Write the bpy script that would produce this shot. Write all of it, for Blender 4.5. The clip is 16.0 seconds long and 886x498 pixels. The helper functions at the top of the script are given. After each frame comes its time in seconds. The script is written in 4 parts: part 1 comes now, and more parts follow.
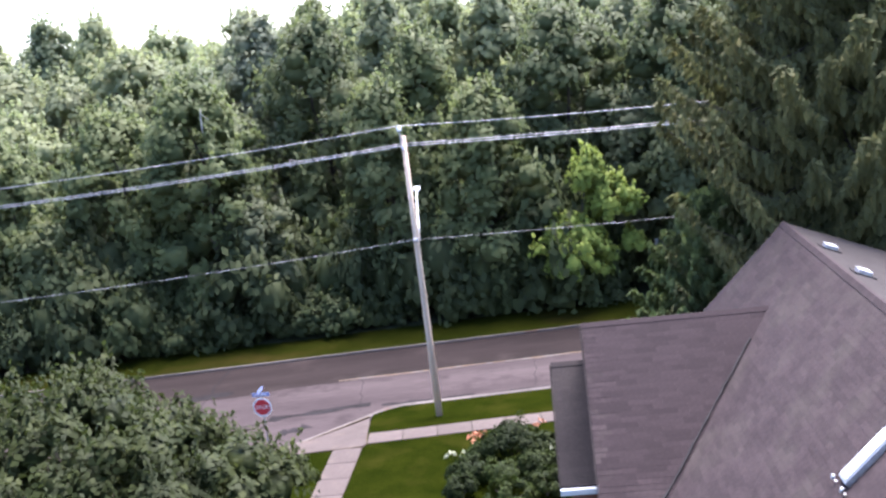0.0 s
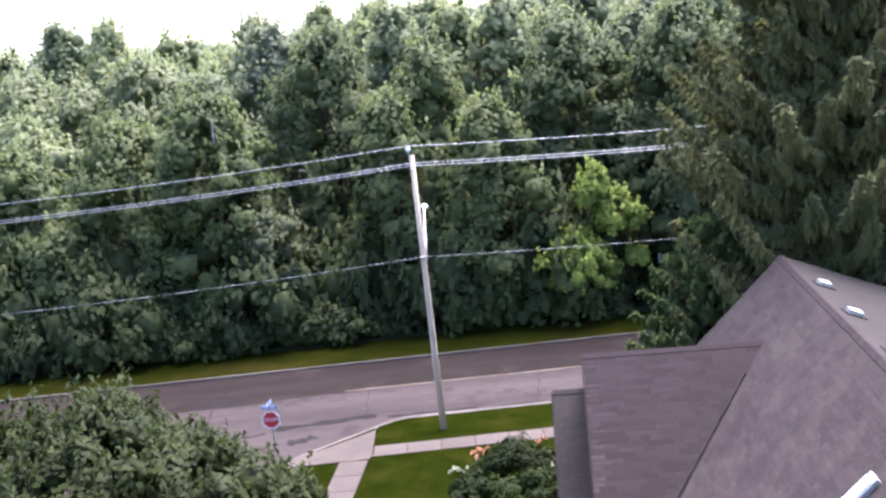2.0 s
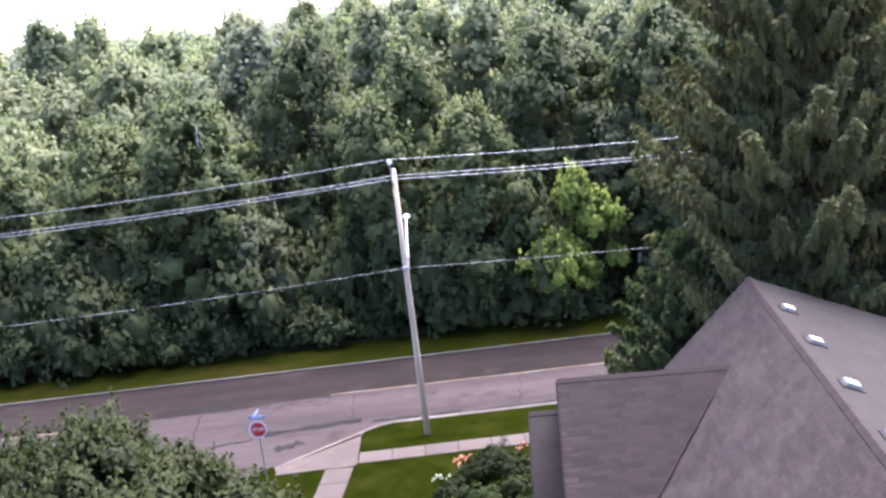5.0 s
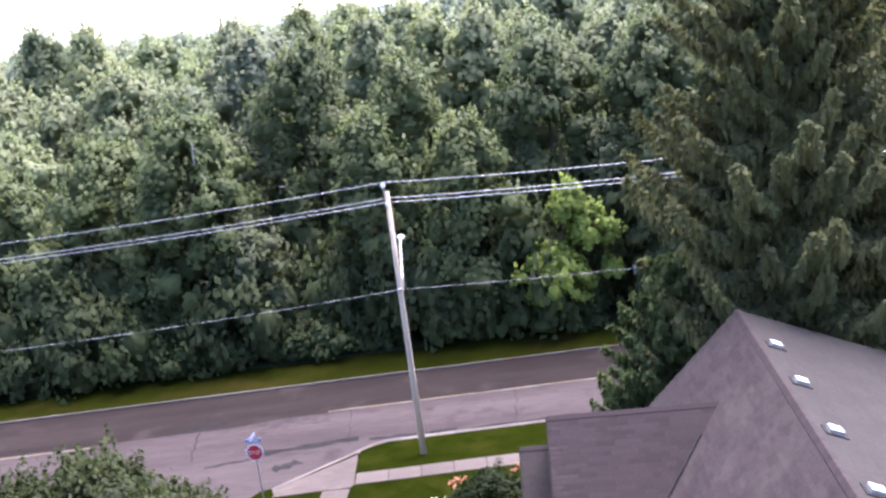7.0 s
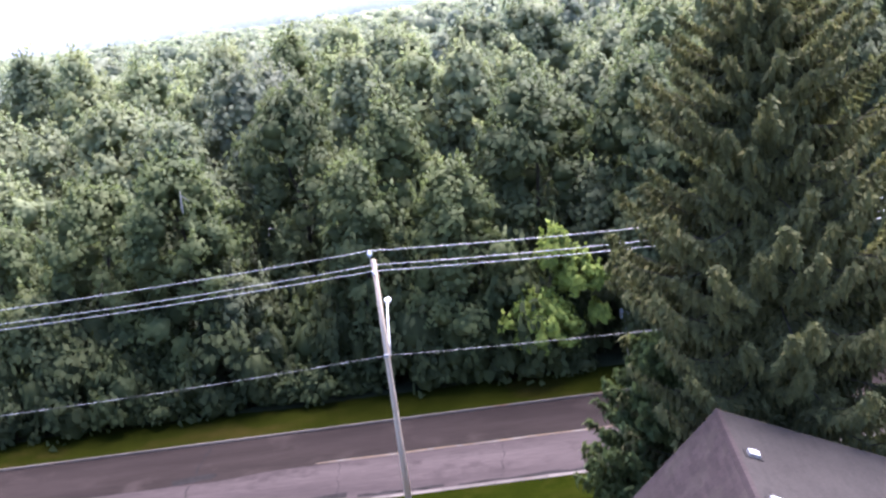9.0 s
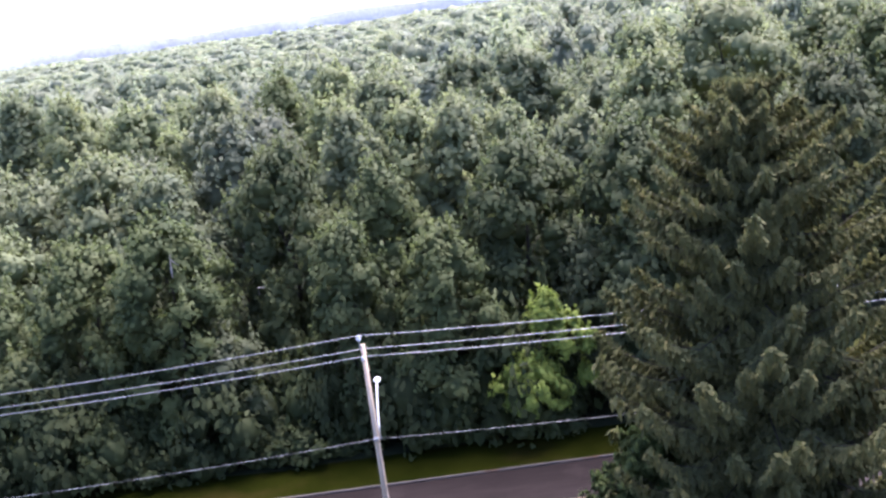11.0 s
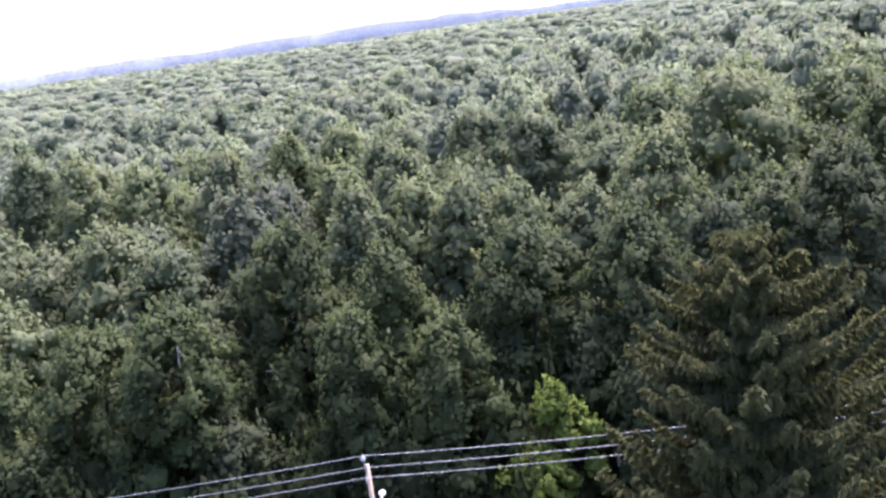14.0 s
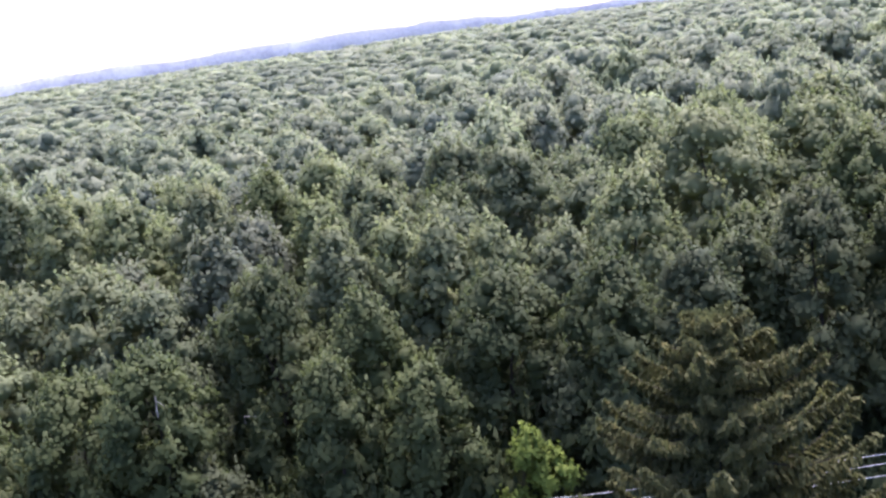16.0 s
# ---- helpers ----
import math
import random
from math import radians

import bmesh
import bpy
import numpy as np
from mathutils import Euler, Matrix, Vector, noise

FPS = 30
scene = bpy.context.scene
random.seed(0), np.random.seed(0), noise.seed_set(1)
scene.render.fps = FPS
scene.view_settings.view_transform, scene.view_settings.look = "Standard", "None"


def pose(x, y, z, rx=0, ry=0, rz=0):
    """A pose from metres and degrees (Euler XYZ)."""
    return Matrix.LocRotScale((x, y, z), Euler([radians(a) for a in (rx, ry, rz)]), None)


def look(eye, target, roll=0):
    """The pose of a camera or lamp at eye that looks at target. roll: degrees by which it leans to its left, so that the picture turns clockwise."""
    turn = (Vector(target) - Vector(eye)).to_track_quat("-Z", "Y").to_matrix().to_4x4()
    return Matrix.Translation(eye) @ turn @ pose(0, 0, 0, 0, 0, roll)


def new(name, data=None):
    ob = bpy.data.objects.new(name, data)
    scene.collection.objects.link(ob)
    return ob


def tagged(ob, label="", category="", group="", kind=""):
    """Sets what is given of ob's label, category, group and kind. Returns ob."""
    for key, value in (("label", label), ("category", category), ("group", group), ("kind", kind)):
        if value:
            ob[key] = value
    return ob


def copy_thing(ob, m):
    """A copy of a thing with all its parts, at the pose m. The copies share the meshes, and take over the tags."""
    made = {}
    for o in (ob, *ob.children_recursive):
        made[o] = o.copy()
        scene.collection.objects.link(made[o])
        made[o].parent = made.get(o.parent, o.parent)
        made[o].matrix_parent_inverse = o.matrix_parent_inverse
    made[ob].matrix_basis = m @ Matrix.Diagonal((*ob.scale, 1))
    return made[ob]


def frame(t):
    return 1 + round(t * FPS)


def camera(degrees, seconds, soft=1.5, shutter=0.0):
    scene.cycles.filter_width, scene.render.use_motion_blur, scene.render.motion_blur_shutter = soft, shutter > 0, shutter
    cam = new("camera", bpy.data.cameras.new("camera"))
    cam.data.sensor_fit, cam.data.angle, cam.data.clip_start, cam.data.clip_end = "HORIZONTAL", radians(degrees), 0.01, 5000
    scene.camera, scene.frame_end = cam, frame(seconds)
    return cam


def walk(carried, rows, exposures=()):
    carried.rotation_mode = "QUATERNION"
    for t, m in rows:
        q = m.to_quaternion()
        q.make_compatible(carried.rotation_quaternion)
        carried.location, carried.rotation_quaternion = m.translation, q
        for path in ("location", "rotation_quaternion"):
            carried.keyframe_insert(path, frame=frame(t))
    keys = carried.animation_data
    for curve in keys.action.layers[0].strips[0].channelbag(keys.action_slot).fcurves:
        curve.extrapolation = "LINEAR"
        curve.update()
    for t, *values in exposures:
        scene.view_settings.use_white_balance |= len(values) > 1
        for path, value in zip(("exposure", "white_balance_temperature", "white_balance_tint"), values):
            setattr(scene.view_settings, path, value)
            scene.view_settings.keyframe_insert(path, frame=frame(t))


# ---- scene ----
cam = camera(47.0, 16.0, soft=2.6)
METRES, EYE, TILT, LEAN, TURN = 18.7, 15.95, -11.3, 7.2, 0.0
ROWS = [
    (0.0, 0.0, 0.0, 0.0, 0.0, 0.0, -0.0),
    (0.5, -0.002, -0.016, 0.011, -0.08, -0.03, -0.12),
    (1.0, -0.003, -0.0284, 0.0237, -0.37, -0.0, -1.48),
    (1.5, -0.0044, -0.0402, 0.0376, -0.14, -0.16, -0.33),
    (2.0, -0.0027, -0.0497, 0.0494, 0.31, -0.19, -0.75),
    (2.5, -0.0027, -0.0589, 0.0611, -0.59, -0.31, -0.6),
    (3.0, -0.0038, -0.0702, 0.076, -0.81, -0.69, -0.43),
    (3.5, -0.0025, -0.08, 0.0889, -0.36, -0.77, -0.22),
    (6.0, 0.0183, -0.1045, 0.1481, -0.5, -1.54, -0.13),
    (6.5, 0.0212, -0.1077, 0.1657, -0.57, -1.29, -0.0),
    (7.0, 0.0255, -0.1097, 0.1912, -0.4, -1.69, 0.31),
    (7.5, 0.0321, -0.1105, 0.2288, 0.09, -2.55, -0.02),
    (8.0, 0.0352, -0.1177, 0.2723, -0.19, -1.93, 0.25),
    (8.5, 0.0415, -0.118, 0.3219, -0.97, -1.57, 0.11),
    (9.0, 0.04, -0.1244, 0.371, -0.86, -2.14, 0.41),
    (11.5, 0.0521, -0.1203, 0.6004, -1.37, -1.68, 0.69),
    (12.0, 0.0521, -0.1207, 0.6464, -1.31, -1.67, 0.93),
    (12.5, 0.0557, -0.1189, 0.692, -1.37, -1.45, 1.18),
    (13.0, 0.0594, -0.1192, 0.7352, -1.37, -1.22, 0.86),
    (13.5, 0.0661, -0.1182, 0.7737, -1.12, -1.13, 0.77),
    (14.0, 0.0715, -0.122, 0.8096, -0.61, -0.98, 0.67),
    (14.5, 0.0751, -0.1262, 0.84, -1.05, -1.11, 0.86),
    (15.0, 0.0816, -0.1322, 0.8825, -0.98, -1.01, 0.64),
    (15.5, 0.0861, -0.1373, 0.9123, -1.4, -0.89, 0.89),
    (16.0, 0.0878, -0.1489, 0.9498, -1.69, -0.66, 1.01),
]
walk(cam, [(t, pose(0, 0, EYE, TILT, LEAN, TURN) @ pose(METRES * x, METRES * y, METRES * z, 90 + pitch, roll, yaw)) for t, x, y, z, yaw, pitch, roll in ROWS],
     [(0.0, 2.62, 5900, 21), (3.5, 2.62, 5900, 21), (6.0, 2.62, 5850, 24), (9.0, 2.5, 5800, 26), (11.5, 2.08, 5800, 28), (16.0, 1.74, 5850, 28)])

# ---- light ----
world = bpy.data.worlds.new("overcast_sky")
scene.world = world
world.use_nodes = True
wn = world.node_tree.nodes
sky = wn.new("ShaderNodeTexSky")
sky.sky_type = "NISHITA"
sky.sun_disc = False
sky.sun_elevation = radians(65)
sky.sun_rotation = radians(30)
sky.air_density, sky.dust_density, sky.ozone_density = 1.0, 1.1, 1.0
wn["Background"].inputs["Strength"].default_value = 0.115
world.node_tree.links.new(sky.outputs["Color"], wn["Background"].inputs["Color"])
sun_data = bpy.data.lights.new("sun", "SUN")
sun_data.energy, sun_data.angle, sun_data.color = 4.6, radians(46), (1.0, 0.94, 0.88)
sun = new("sun", sun_data)
sun.matrix_world = look((26, 46, 112), (0, 0, 0))


# ---- materials ----
def node(nt, kind, **values):
    n = nt.nodes.new(kind)
    for key, value in values.items():
        n.inputs[key.replace("_", " ")].default_value = value
    return n


def ramp(nt, fac, stops):
    r = nt.nodes.new("ShaderNodeValToRGB")
    els = r.color_ramp.elements
    while len(els) < len(stops):
        els.new(0.5)
    for e, (pos, col) in zip(els, stops):
        e.position, e.color = pos, (*col, 1)
    nt.links.new(fac, r.inputs[0])
    return r.outputs[0]


def mixed(nt, a, b, fac, blend="MIX"):
    m = nt.nodes.new("ShaderNodeMix")
    m.data_type, m.blend_type = "RGBA", blend
    for slot, v in ((0, fac), (6, a), (7, b)):
        if isinstance(v, (int, float)):
            m.inputs[slot].default_value = v
        elif isinstance(v, tuple):
            m.inputs[slot].default_value = (*v, 1)
        else:
            nt.links.new(v, m.inputs[slot])
    return m.outputs[2]


def noise_of(nt, scale, detail=4.0, rough=0.55, stretch=None, coords="Object"):
    tc = nt.nodes.new("ShaderNodeTexCoord")
    n = node(nt, "ShaderNodeTexNoise", Scale=scale, Detail=detail, Roughness=rough)
    out = tc.outputs[coords]
    if stretch:
        mp = nt.nodes.new("ShaderNodeMapping")
        mp.inputs["Scale"].default_value = stretch
        nt.links.new(out, mp.inputs[0])
        out = mp.outputs[0]
    nt.links.new(out, n.inputs["Vector"])
    return n.outputs["Fac"]


def surface(name, a, b, scale=3.0, fine=40.0, rough=0.8, bump=0.2, metal=0.0, island=0.0, stretch=None, spots=None, each=0.0, depth=0.02, narrow=0.18, shine=0.15):
    """A rough surface: two colours mixed at a coarse and a fine scale, with relief; island and each: how far pieces differ."""
    m = bpy.data.materials.new(name)
    m.use_nodes = True
    nt = m.node_tree
    p = nt.nodes["Principled BSDF"]
    p.inputs["Roughness"].default_value, p.inputs["Metallic"].default_value = rough, metal
    if rough >= 0.8:
        p.inputs["Specular IOR Level"].default_value = shine
    coarse = noise_of(nt, scale, 5.0, 0.6, stretch)
    grain = noise_of(nt, fine, 3.0, 0.6, stretch)
    col = ramp(nt, coarse, [(0.5 - narrow, a), (0.5 + narrow, b)])
    col = mixed(nt, col, ramp(nt, grain, [(0.3, (0.45, 0.45, 0.45)), (0.7, (1.0, 1.0, 1.0))]), 0.5, "MULTIPLY")
    if spots:
        colour, size, low, high = spots
        s = noise_of(nt, size, 4.0, 0.6)
        col = mixed(nt, col, colour, ramp(nt, s, [(low, (0, 0, 0)), (high, (1, 1, 1))]))
    for amount, kind, outname in ((island, "ShaderNodeNewGeometry", "Random Per Island"), (each, "ShaderNodeObjectInfo", "Random")):
        if amount:
            g = nt.nodes.new(kind)
            v = ramp(nt, g.outputs[outname], [(0.0, (1 - amount,) * 3), (1.0, (1 + amount * 0.5,) * 3)])
            col = mixed(nt, col, v, 1.0, "MULTIPLY")
    nt.links.new(col, p.inputs["Base Color"])
    if bump:
        bp = node(nt, "ShaderNodeBump", Strength=bump, Distance=depth)
        nt.links.new(grain, bp.inputs["Height"])
        nt.links.new(bp.outputs[0], p.inputs["Normal"])
    return m


def foliage(name, dark, light, tree=0.25, warm=(0.2, 0.2, 0.06), through_leaf=0.9, rough=0.65, lump_scale=0.55, lump_amount=1.0, tone="", relief=0.0):
    """Leaves: each leaf and each tree differs a little; some light passes through."""
    m = bpy.data.materials.new(name)
    m.use_nodes = True
    nt = m.node_tree
    p = nt.nodes["Principled BSDF"]
    p.inputs["Roughness"].default_value = rough
    p.inputs["Specular IOR Level"].default_value = 0.05
    geo = nt.nodes.new("ShaderNodeNewGeometry")
    info = nt.nodes.new("ShaderNodeObjectInfo")
    col = ramp(nt, geo.outputs["Random Per Island"], [(0.0, dark), (0.8, light), (1.0, warm)])
    lumps = noise_of(nt, lump_scale, 3.0, 0.6)
    col = mixed(nt, col, ramp(nt, lumps, [(0.32, (1 - 0.28 * lump_amount, 1 - 0.24 * lump_amount, 1 - 0.2 * lump_amount)), (0.68, (1 + 0.16 * lump_amount, 1 + 0.1 * lump_amount, 1.0))]), 1.0, "MULTIPLY")
    which = info.outputs["Random"]
    if tone:
        att = nt.nodes.new("ShaderNodeAttribute")
        att.attribute_name = tone
        which = att.outputs["Fac"]
    tint = ramp(nt, which, [(0.0, (1 - tree, 1 - tree * 0.8, 1 - tree * 0.6)), (0.3, (1, 1, 1)), (0.5, (1 + tree * 0.6, 1 + tree * 0.8, 1 + tree * 0.1)), (0.68, (1 - tree * 0.5, 1 - tree * 0.3, 1 - tree * 0.2)), (0.84, (1 + tree * 0.45, 1 + tree * 0.4, 1 + tree * 0.3)), (1.0, (1 + tree * 0.8, 1 + tree * 1.0, 1 + tree * 0.3))])
    col = mixed(nt, col, tint, 1.0, "MULTIPLY")
    nt.links.new(col, p.inputs["Base Color"])
    if relief:
        bp = node(nt, "ShaderNodeBump", Strength=0.8, Distance=relief)
        nt.links.new(noise_of(nt, 1.6, 4.0, 0.65), bp.inputs["Height"])
        nt.links.new(bp.outputs[0], p.inputs["Normal"])
    tr = nt.nodes.new("ShaderNodeBsdfTranslucent")
    nt.links.new(mixed(nt, col, (through_leaf * 0.94, through_leaf, through_leaf * 0.85), 1.0, "MULTIPLY"), tr.inputs["Color"])
    mix = nt.nodes.new("ShaderNodeAddShader")
    nt.links.new(p.outputs[0], mix.inputs[0])
    nt.links.new(tr.outputs[0], mix.inputs[1])
    nt.links.new(mix.outputs[0], nt.nodes["Material Output"].inputs["Surface"])
    return m


M_NEAR = foliage("wood_leaves", (0.0513, 0.0604, 0.0288), (0.0557, 0.0656, 0.0312), tree=0.14, warm=(0.0562, 0.0665, 0.0317), through_leaf=0.95, lump_scale=0.4, lump_amount=0.9)
M_PALE = foliage("pale_wood_leaves", (0.0503, 0.062, 0.0276), (0.0545, 0.0671, 0.0297), tree=0.12, warm=(0.0554, 0.0681, 0.0302), through_leaf=0.95, lump_scale=0.4, lump_amount=0.9)
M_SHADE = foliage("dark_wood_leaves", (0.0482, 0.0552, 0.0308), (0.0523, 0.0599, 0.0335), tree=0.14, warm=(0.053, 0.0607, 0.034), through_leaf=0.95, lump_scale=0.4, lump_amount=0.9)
M_GREYISH = foliage("greyish_wood_leaves", (0.0869, 0.094, 0.0648), (0.0942, 0.102, 0.0703), tree=0.12, warm=(0.095, 0.103, 0.0713), through_leaf=0.95, lump_scale=0.4, lump_amount=0.9)
# Leaf colour lightened to paint in the haze over trees deeper in the wood.
M_BACK_HAZED = foliage("hazed_inner_wood_leaves", (0.094, 0.104, 0.058), (0.102, 0.113, 0.0629), tree=0.2, warm=(0.104, 0.115, 0.0638), through_leaf=0.95, lump_scale=0.4, lump_amount=0.9)
# Distant canopy: aerial haze is mixed into this paler, greyer leaf colour.
M_FAR_HAZED = foliage("hazed_far_forest_leaves", (0.126, 0.137, 0.0939), (0.136, 0.148, 0.103), tree=0.2, warm=(0.148, 0.159, 0.11), through_leaf=0.95, lump_scale=0.2, lump_amount=0.8, tone="tree_tone", relief=0.35)
# Undergrowth leaves are darkened to paint the shade along the wood's edge.
M_EDGE_SHADED = foliage("shaded_undergrowth_leaves", (0.0295, 0.0368, 0.0175), (0.0354, 0.0432, 0.0201), tree=0.14, warm=(0.0423, 0.0515, 0.0236), through_leaf=0.7)
M_YELLOW = foliage("yellow_green_leaves", (0.0987, 0.127, 0.0304), (0.134, 0.169, 0.0392), tree=0.0, warm=(0.179, 0.203, 0.0531), through_leaf=0.7)
M_MAPLE = foliage("maple_leaves", (0.0141, 0.0186, 0.00627), (0.0184, 0.0242, 0.00795), tree=0.0, warm=(0.0271, 0.0332, 0.0109), rough=0.6, through_leaf=0.7, lump_scale=0.9)
M_SPRUCE = foliage("spruce_needles", (0.0608, 0.0631, 0.0299), (0.0796, 0.0826, 0.038), tree=0.0, warm=(0.124, 0.113, 0.0483), through_leaf=0.7, rough=0.7, lump_scale=0.7, lump_amount=1.0)
M_YOUNG_SPRUCE = foliage("young_spruce_needles", (0.0432, 0.0572, 0.024), (0.06, 0.078, 0.0312), tree=0.0, warm=(0.09, 0.104, 0.0408), through_leaf=0.7, rough=0.7, lump_scale=0.7)
M_SHRUB = foliage("shrub_leaves", (0.0087, 0.0137, 0.00412), (0.0167, 0.0235, 0.00619), tree=0.3, warm=(0.0257, 0.0323, 0.00858), through_leaf=0.5)
M_LILY = foliage("lily_petals", (0.264, 0.099, 0.0594), (0.33, 0.152, 0.099), tree=0.0, warm=(0.396, 0.224, 0.158), through_leaf=0.3)
M_WHITE_PETAL = foliage("white_petals", (0.264, 0.277, 0.198), (0.33, 0.343, 0.264), tree=0.0, warm=(0.396, 0.396, 0.33), through_leaf=0.3)
M_BARK = surface("bark", (0.04, 0.034, 0.029), (0.075, 0.065, 0.057), 2.0, 14.0, 0.9, 0.8, stretch=(1, 1, 0.25))
M_PALE_BARK = surface("pale_bark", (0.258, 0.246, 0.227), (0.368, 0.35, 0.326), 2.0, 14.0, 0.9, 0.5, stretch=(1, 1, 0.25))
M_GRASS = surface("lawn_grass", (0.0057, 0.00869, 0.000846), (0.0101, 0.0132, 0.00134), 0.9, 7.0, 0.95, 1.0, spots=((0.0142, 0.0149, 0.00231), 0.4, 0.5, 0.75), shine=0.0)
M_VERGE = surface("verge_grass", (0.00861, 0.011, 0.00144), (0.0144, 0.0162, 0.00224), 0.35, 9.0, 0.95, 1.0, spots=((0.0213, 0.0165, 0.00446), 0.2, 0.55, 0.75), shine=0.0)
M_FLOOR = surface("forest_floor", (0.0119, 0.0172, 0.00792), (0.0224, 0.0277, 0.0132), 0.4, 6.0, 0.95, 0.8)
M_ROAD = surface("worn_asphalt", (0.0329, 0.0255, 0.0256), (0.0574, 0.0451, 0.0444), 0.5, 9.0, 0.85, 0.25, stretch=(0.14, 1, 1), spots=((0.0261, 0.02, 0.0202), 0.45, 0.56, 0.7), narrow=0.24, shine=0.04)
M_DARK_ROAD = surface("newer_asphalt", (0.0126, 0.00927, 0.00878), (0.0253, 0.019, 0.0176), 0.5, 9.0, 0.85, 0.25, stretch=(0.12, 1, 1), spots=((0.0286, 0.0217, 0.0199), 0.3, 0.56, 0.75), narrow=0.24, shine=0.04)
M_TAR = surface("tar_seal", (0.012, 0.0105, 0.0105), (0.021, 0.0188, 0.0195), 1.2, 20.0, 0.9, 0.2, shine=0.04)
# Dark colour for joints, flashings and the painted shade in the roof valley.
M_SHADE_TAR = surface("valley_shade_and_tar", (0.0165, 0.0132, 0.0132), (0.0297, 0.0264, 0.0264), 1.2, 20.0, 0.85, 0.2)
M_CONCRETE = surface("concrete", (0.0654, 0.0508, 0.0446), (0.0859, 0.0676, 0.0602), 0.9, 25.0, 0.85, 0.2, each=0.16, spots=((0.0936, 0.0699, 0.0554), 1.3, 0.55, 0.75))
M_KERB = surface("kerb_concrete", (0.0773, 0.0655, 0.059), (0.113, 0.0976, 0.0881), 0.8, 18.0, 0.85, 0.3, each=0.2, spots=((0.0848, 0.0503, 0.036), 0.5, 0.58, 0.7))
M_JOINT = surface("joint_soil", (0.0462, 0.033, 0.0231), (0.0792, 0.0594, 0.0396), 3.0, 20.0, 0.95, 0.3)
M_YELLOW_LINE = surface("worn_yellow_paint", (0.0874, 0.0618, 0.0412), (0.113, 0.0772, 0.0438), 1.5, 12.0, 0.8, 0.1, spots=((0.103, 0.0928, 0.0827), 1.6, 0.45, 0.62))
M_SHINGLE = surface("asphalt_shingle", (0.0279, 0.0192, 0.0199), (0.0391, 0.0279, 0.0279), 1.1, 12.0, 0.92, 0.4, island=0.2, spots=((0.0405, 0.0324, 0.0281), 0.7, 0.5, 0.75), depth=0.01)
M_SHINGLE_WORN = surface("weathered_grey_shingle", (0.0314, 0.026, 0.024), (0.0382, 0.0323, 0.0293), 0.8, 12.0, 0.92, 0.3, island=0.09, depth=0.01)
M_SHINGLE_DARK = surface("shaded_slate_shingle", (0.0262, 0.0209, 0.02), (0.0349, 0.0281, 0.0265), 1.1, 16.0, 0.9, 0.4, island=0.1, depth=0.01)
M_SHINGLE_PIECE = surface("single_shingle", (0.0279, 0.0192, 0.0199), (0.0391, 0.0279, 0.0279), 1.1, 12.0, 0.92, 0.4, each=0.2, spots=((0.0405, 0.0324, 0.0281), 0.7, 0.5, 0.75), depth=0.01)
M_WHITE = surface("white_painted_metal", (0.612, 0.612, 0.603), (0.68, 0.68, 0.671), 2.0, 20.0, 0.4, 0.05)
M_BRICK = surface("brown_brick", (0.132, 0.0594, 0.0396), (0.211, 0.106, 0.0726), 6.0, 30.0, 0.9, 0.4)
M_POLE = surface("weathered_pole_wood", (0.527, 0.404, 0.302), (0.629, 0.493, 0.377), 3.0, 22.0, 0.85, 0.5, stretch=(1, 1, 0.08), spots=((0.463, 0.348, 0.257), 1.2, 0.58, 0.75))
M_WIRE = surface("bare_aluminium_wire", (0.335, 0.335, 0.348), (0.416, 0.416, 0.429), 2.0, 10.0, 0.45, 0.0, metal=0.5)
M_CABLE = surface("lashed_cable", (0.0158, 0.0158, 0.0158), (0.278, 0.278, 0.278), 0.9, 8.0, 0.5, 0.0, stretch=(1, 0.0, 0.0), narrow=0.06)
M_STEEL = surface("galvanised_steel", (0.35, 0.35, 0.36), (0.48, 0.48, 0.49), 3.0, 20.0, 0.45, 0.05, metal=0.7)
M_PORCELAIN = surface("pale_insulator", (0.578, 0.578, 0.612), (0.663, 0.663, 0.697), 3.0, 20.0, 0.25, 0.0)
M_RED = surface("sign_red", (0.5, 0.02, 0.03), (0.58, 0.03, 0.04), 2.0, 20.0, 0.4, 0.0)
M_BLUE = surface("sign_blue", (0.225, 0.285, 0.525), (0.27, 0.33, 0.57), 2.0, 20.0, 0.35, 0.0)
M_SIGN_WHITE = surface("sign_white", (0.832, 0.832, 0.832), (0.887, 0.887, 0.887), 2.0, 20.0, 0.35, 0.0)
M_GREY_BOX = surface("grey_sheet_metal", (0.528, 0.544, 0.576), (0.608, 0.624, 0.656), 2.0, 15.0, 0.5, 0.05)
# Pale blue here is distance haze put into the ridge's colour.
M_RIDGE = surface("hazed_ridge_woods", (0.383, 0.396, 0.454), (0.561, 0.575, 0.612), 0.012, 0.12, 0.95, 0.0)

# ---- building helpers ----
def from_bm(name, bm, material, smooth=False):
    me = bpy.data.meshes.new(name)
    bm.normal_update()
    bm.to_mesh(me)
    bm.free()
    me.materials.append(material)
    if smooth:
        me.shade_smooth()
    return me


def part(name, bm, material, parent, label="", smooth=False):
    ob = new(name, from_bm(name, bm, material, smooth))
    ob.parent = parent
    if label:
        tagged(ob, label=label)
    return ob


def thing(name, label, category, at=(0, 0, 0), turn=0.0, group="", kind=""):
    ob = new(name)
    ob.matrix_basis = pose(*at, 0, 0, turn)
    return tagged(ob, label, category, group, kind)


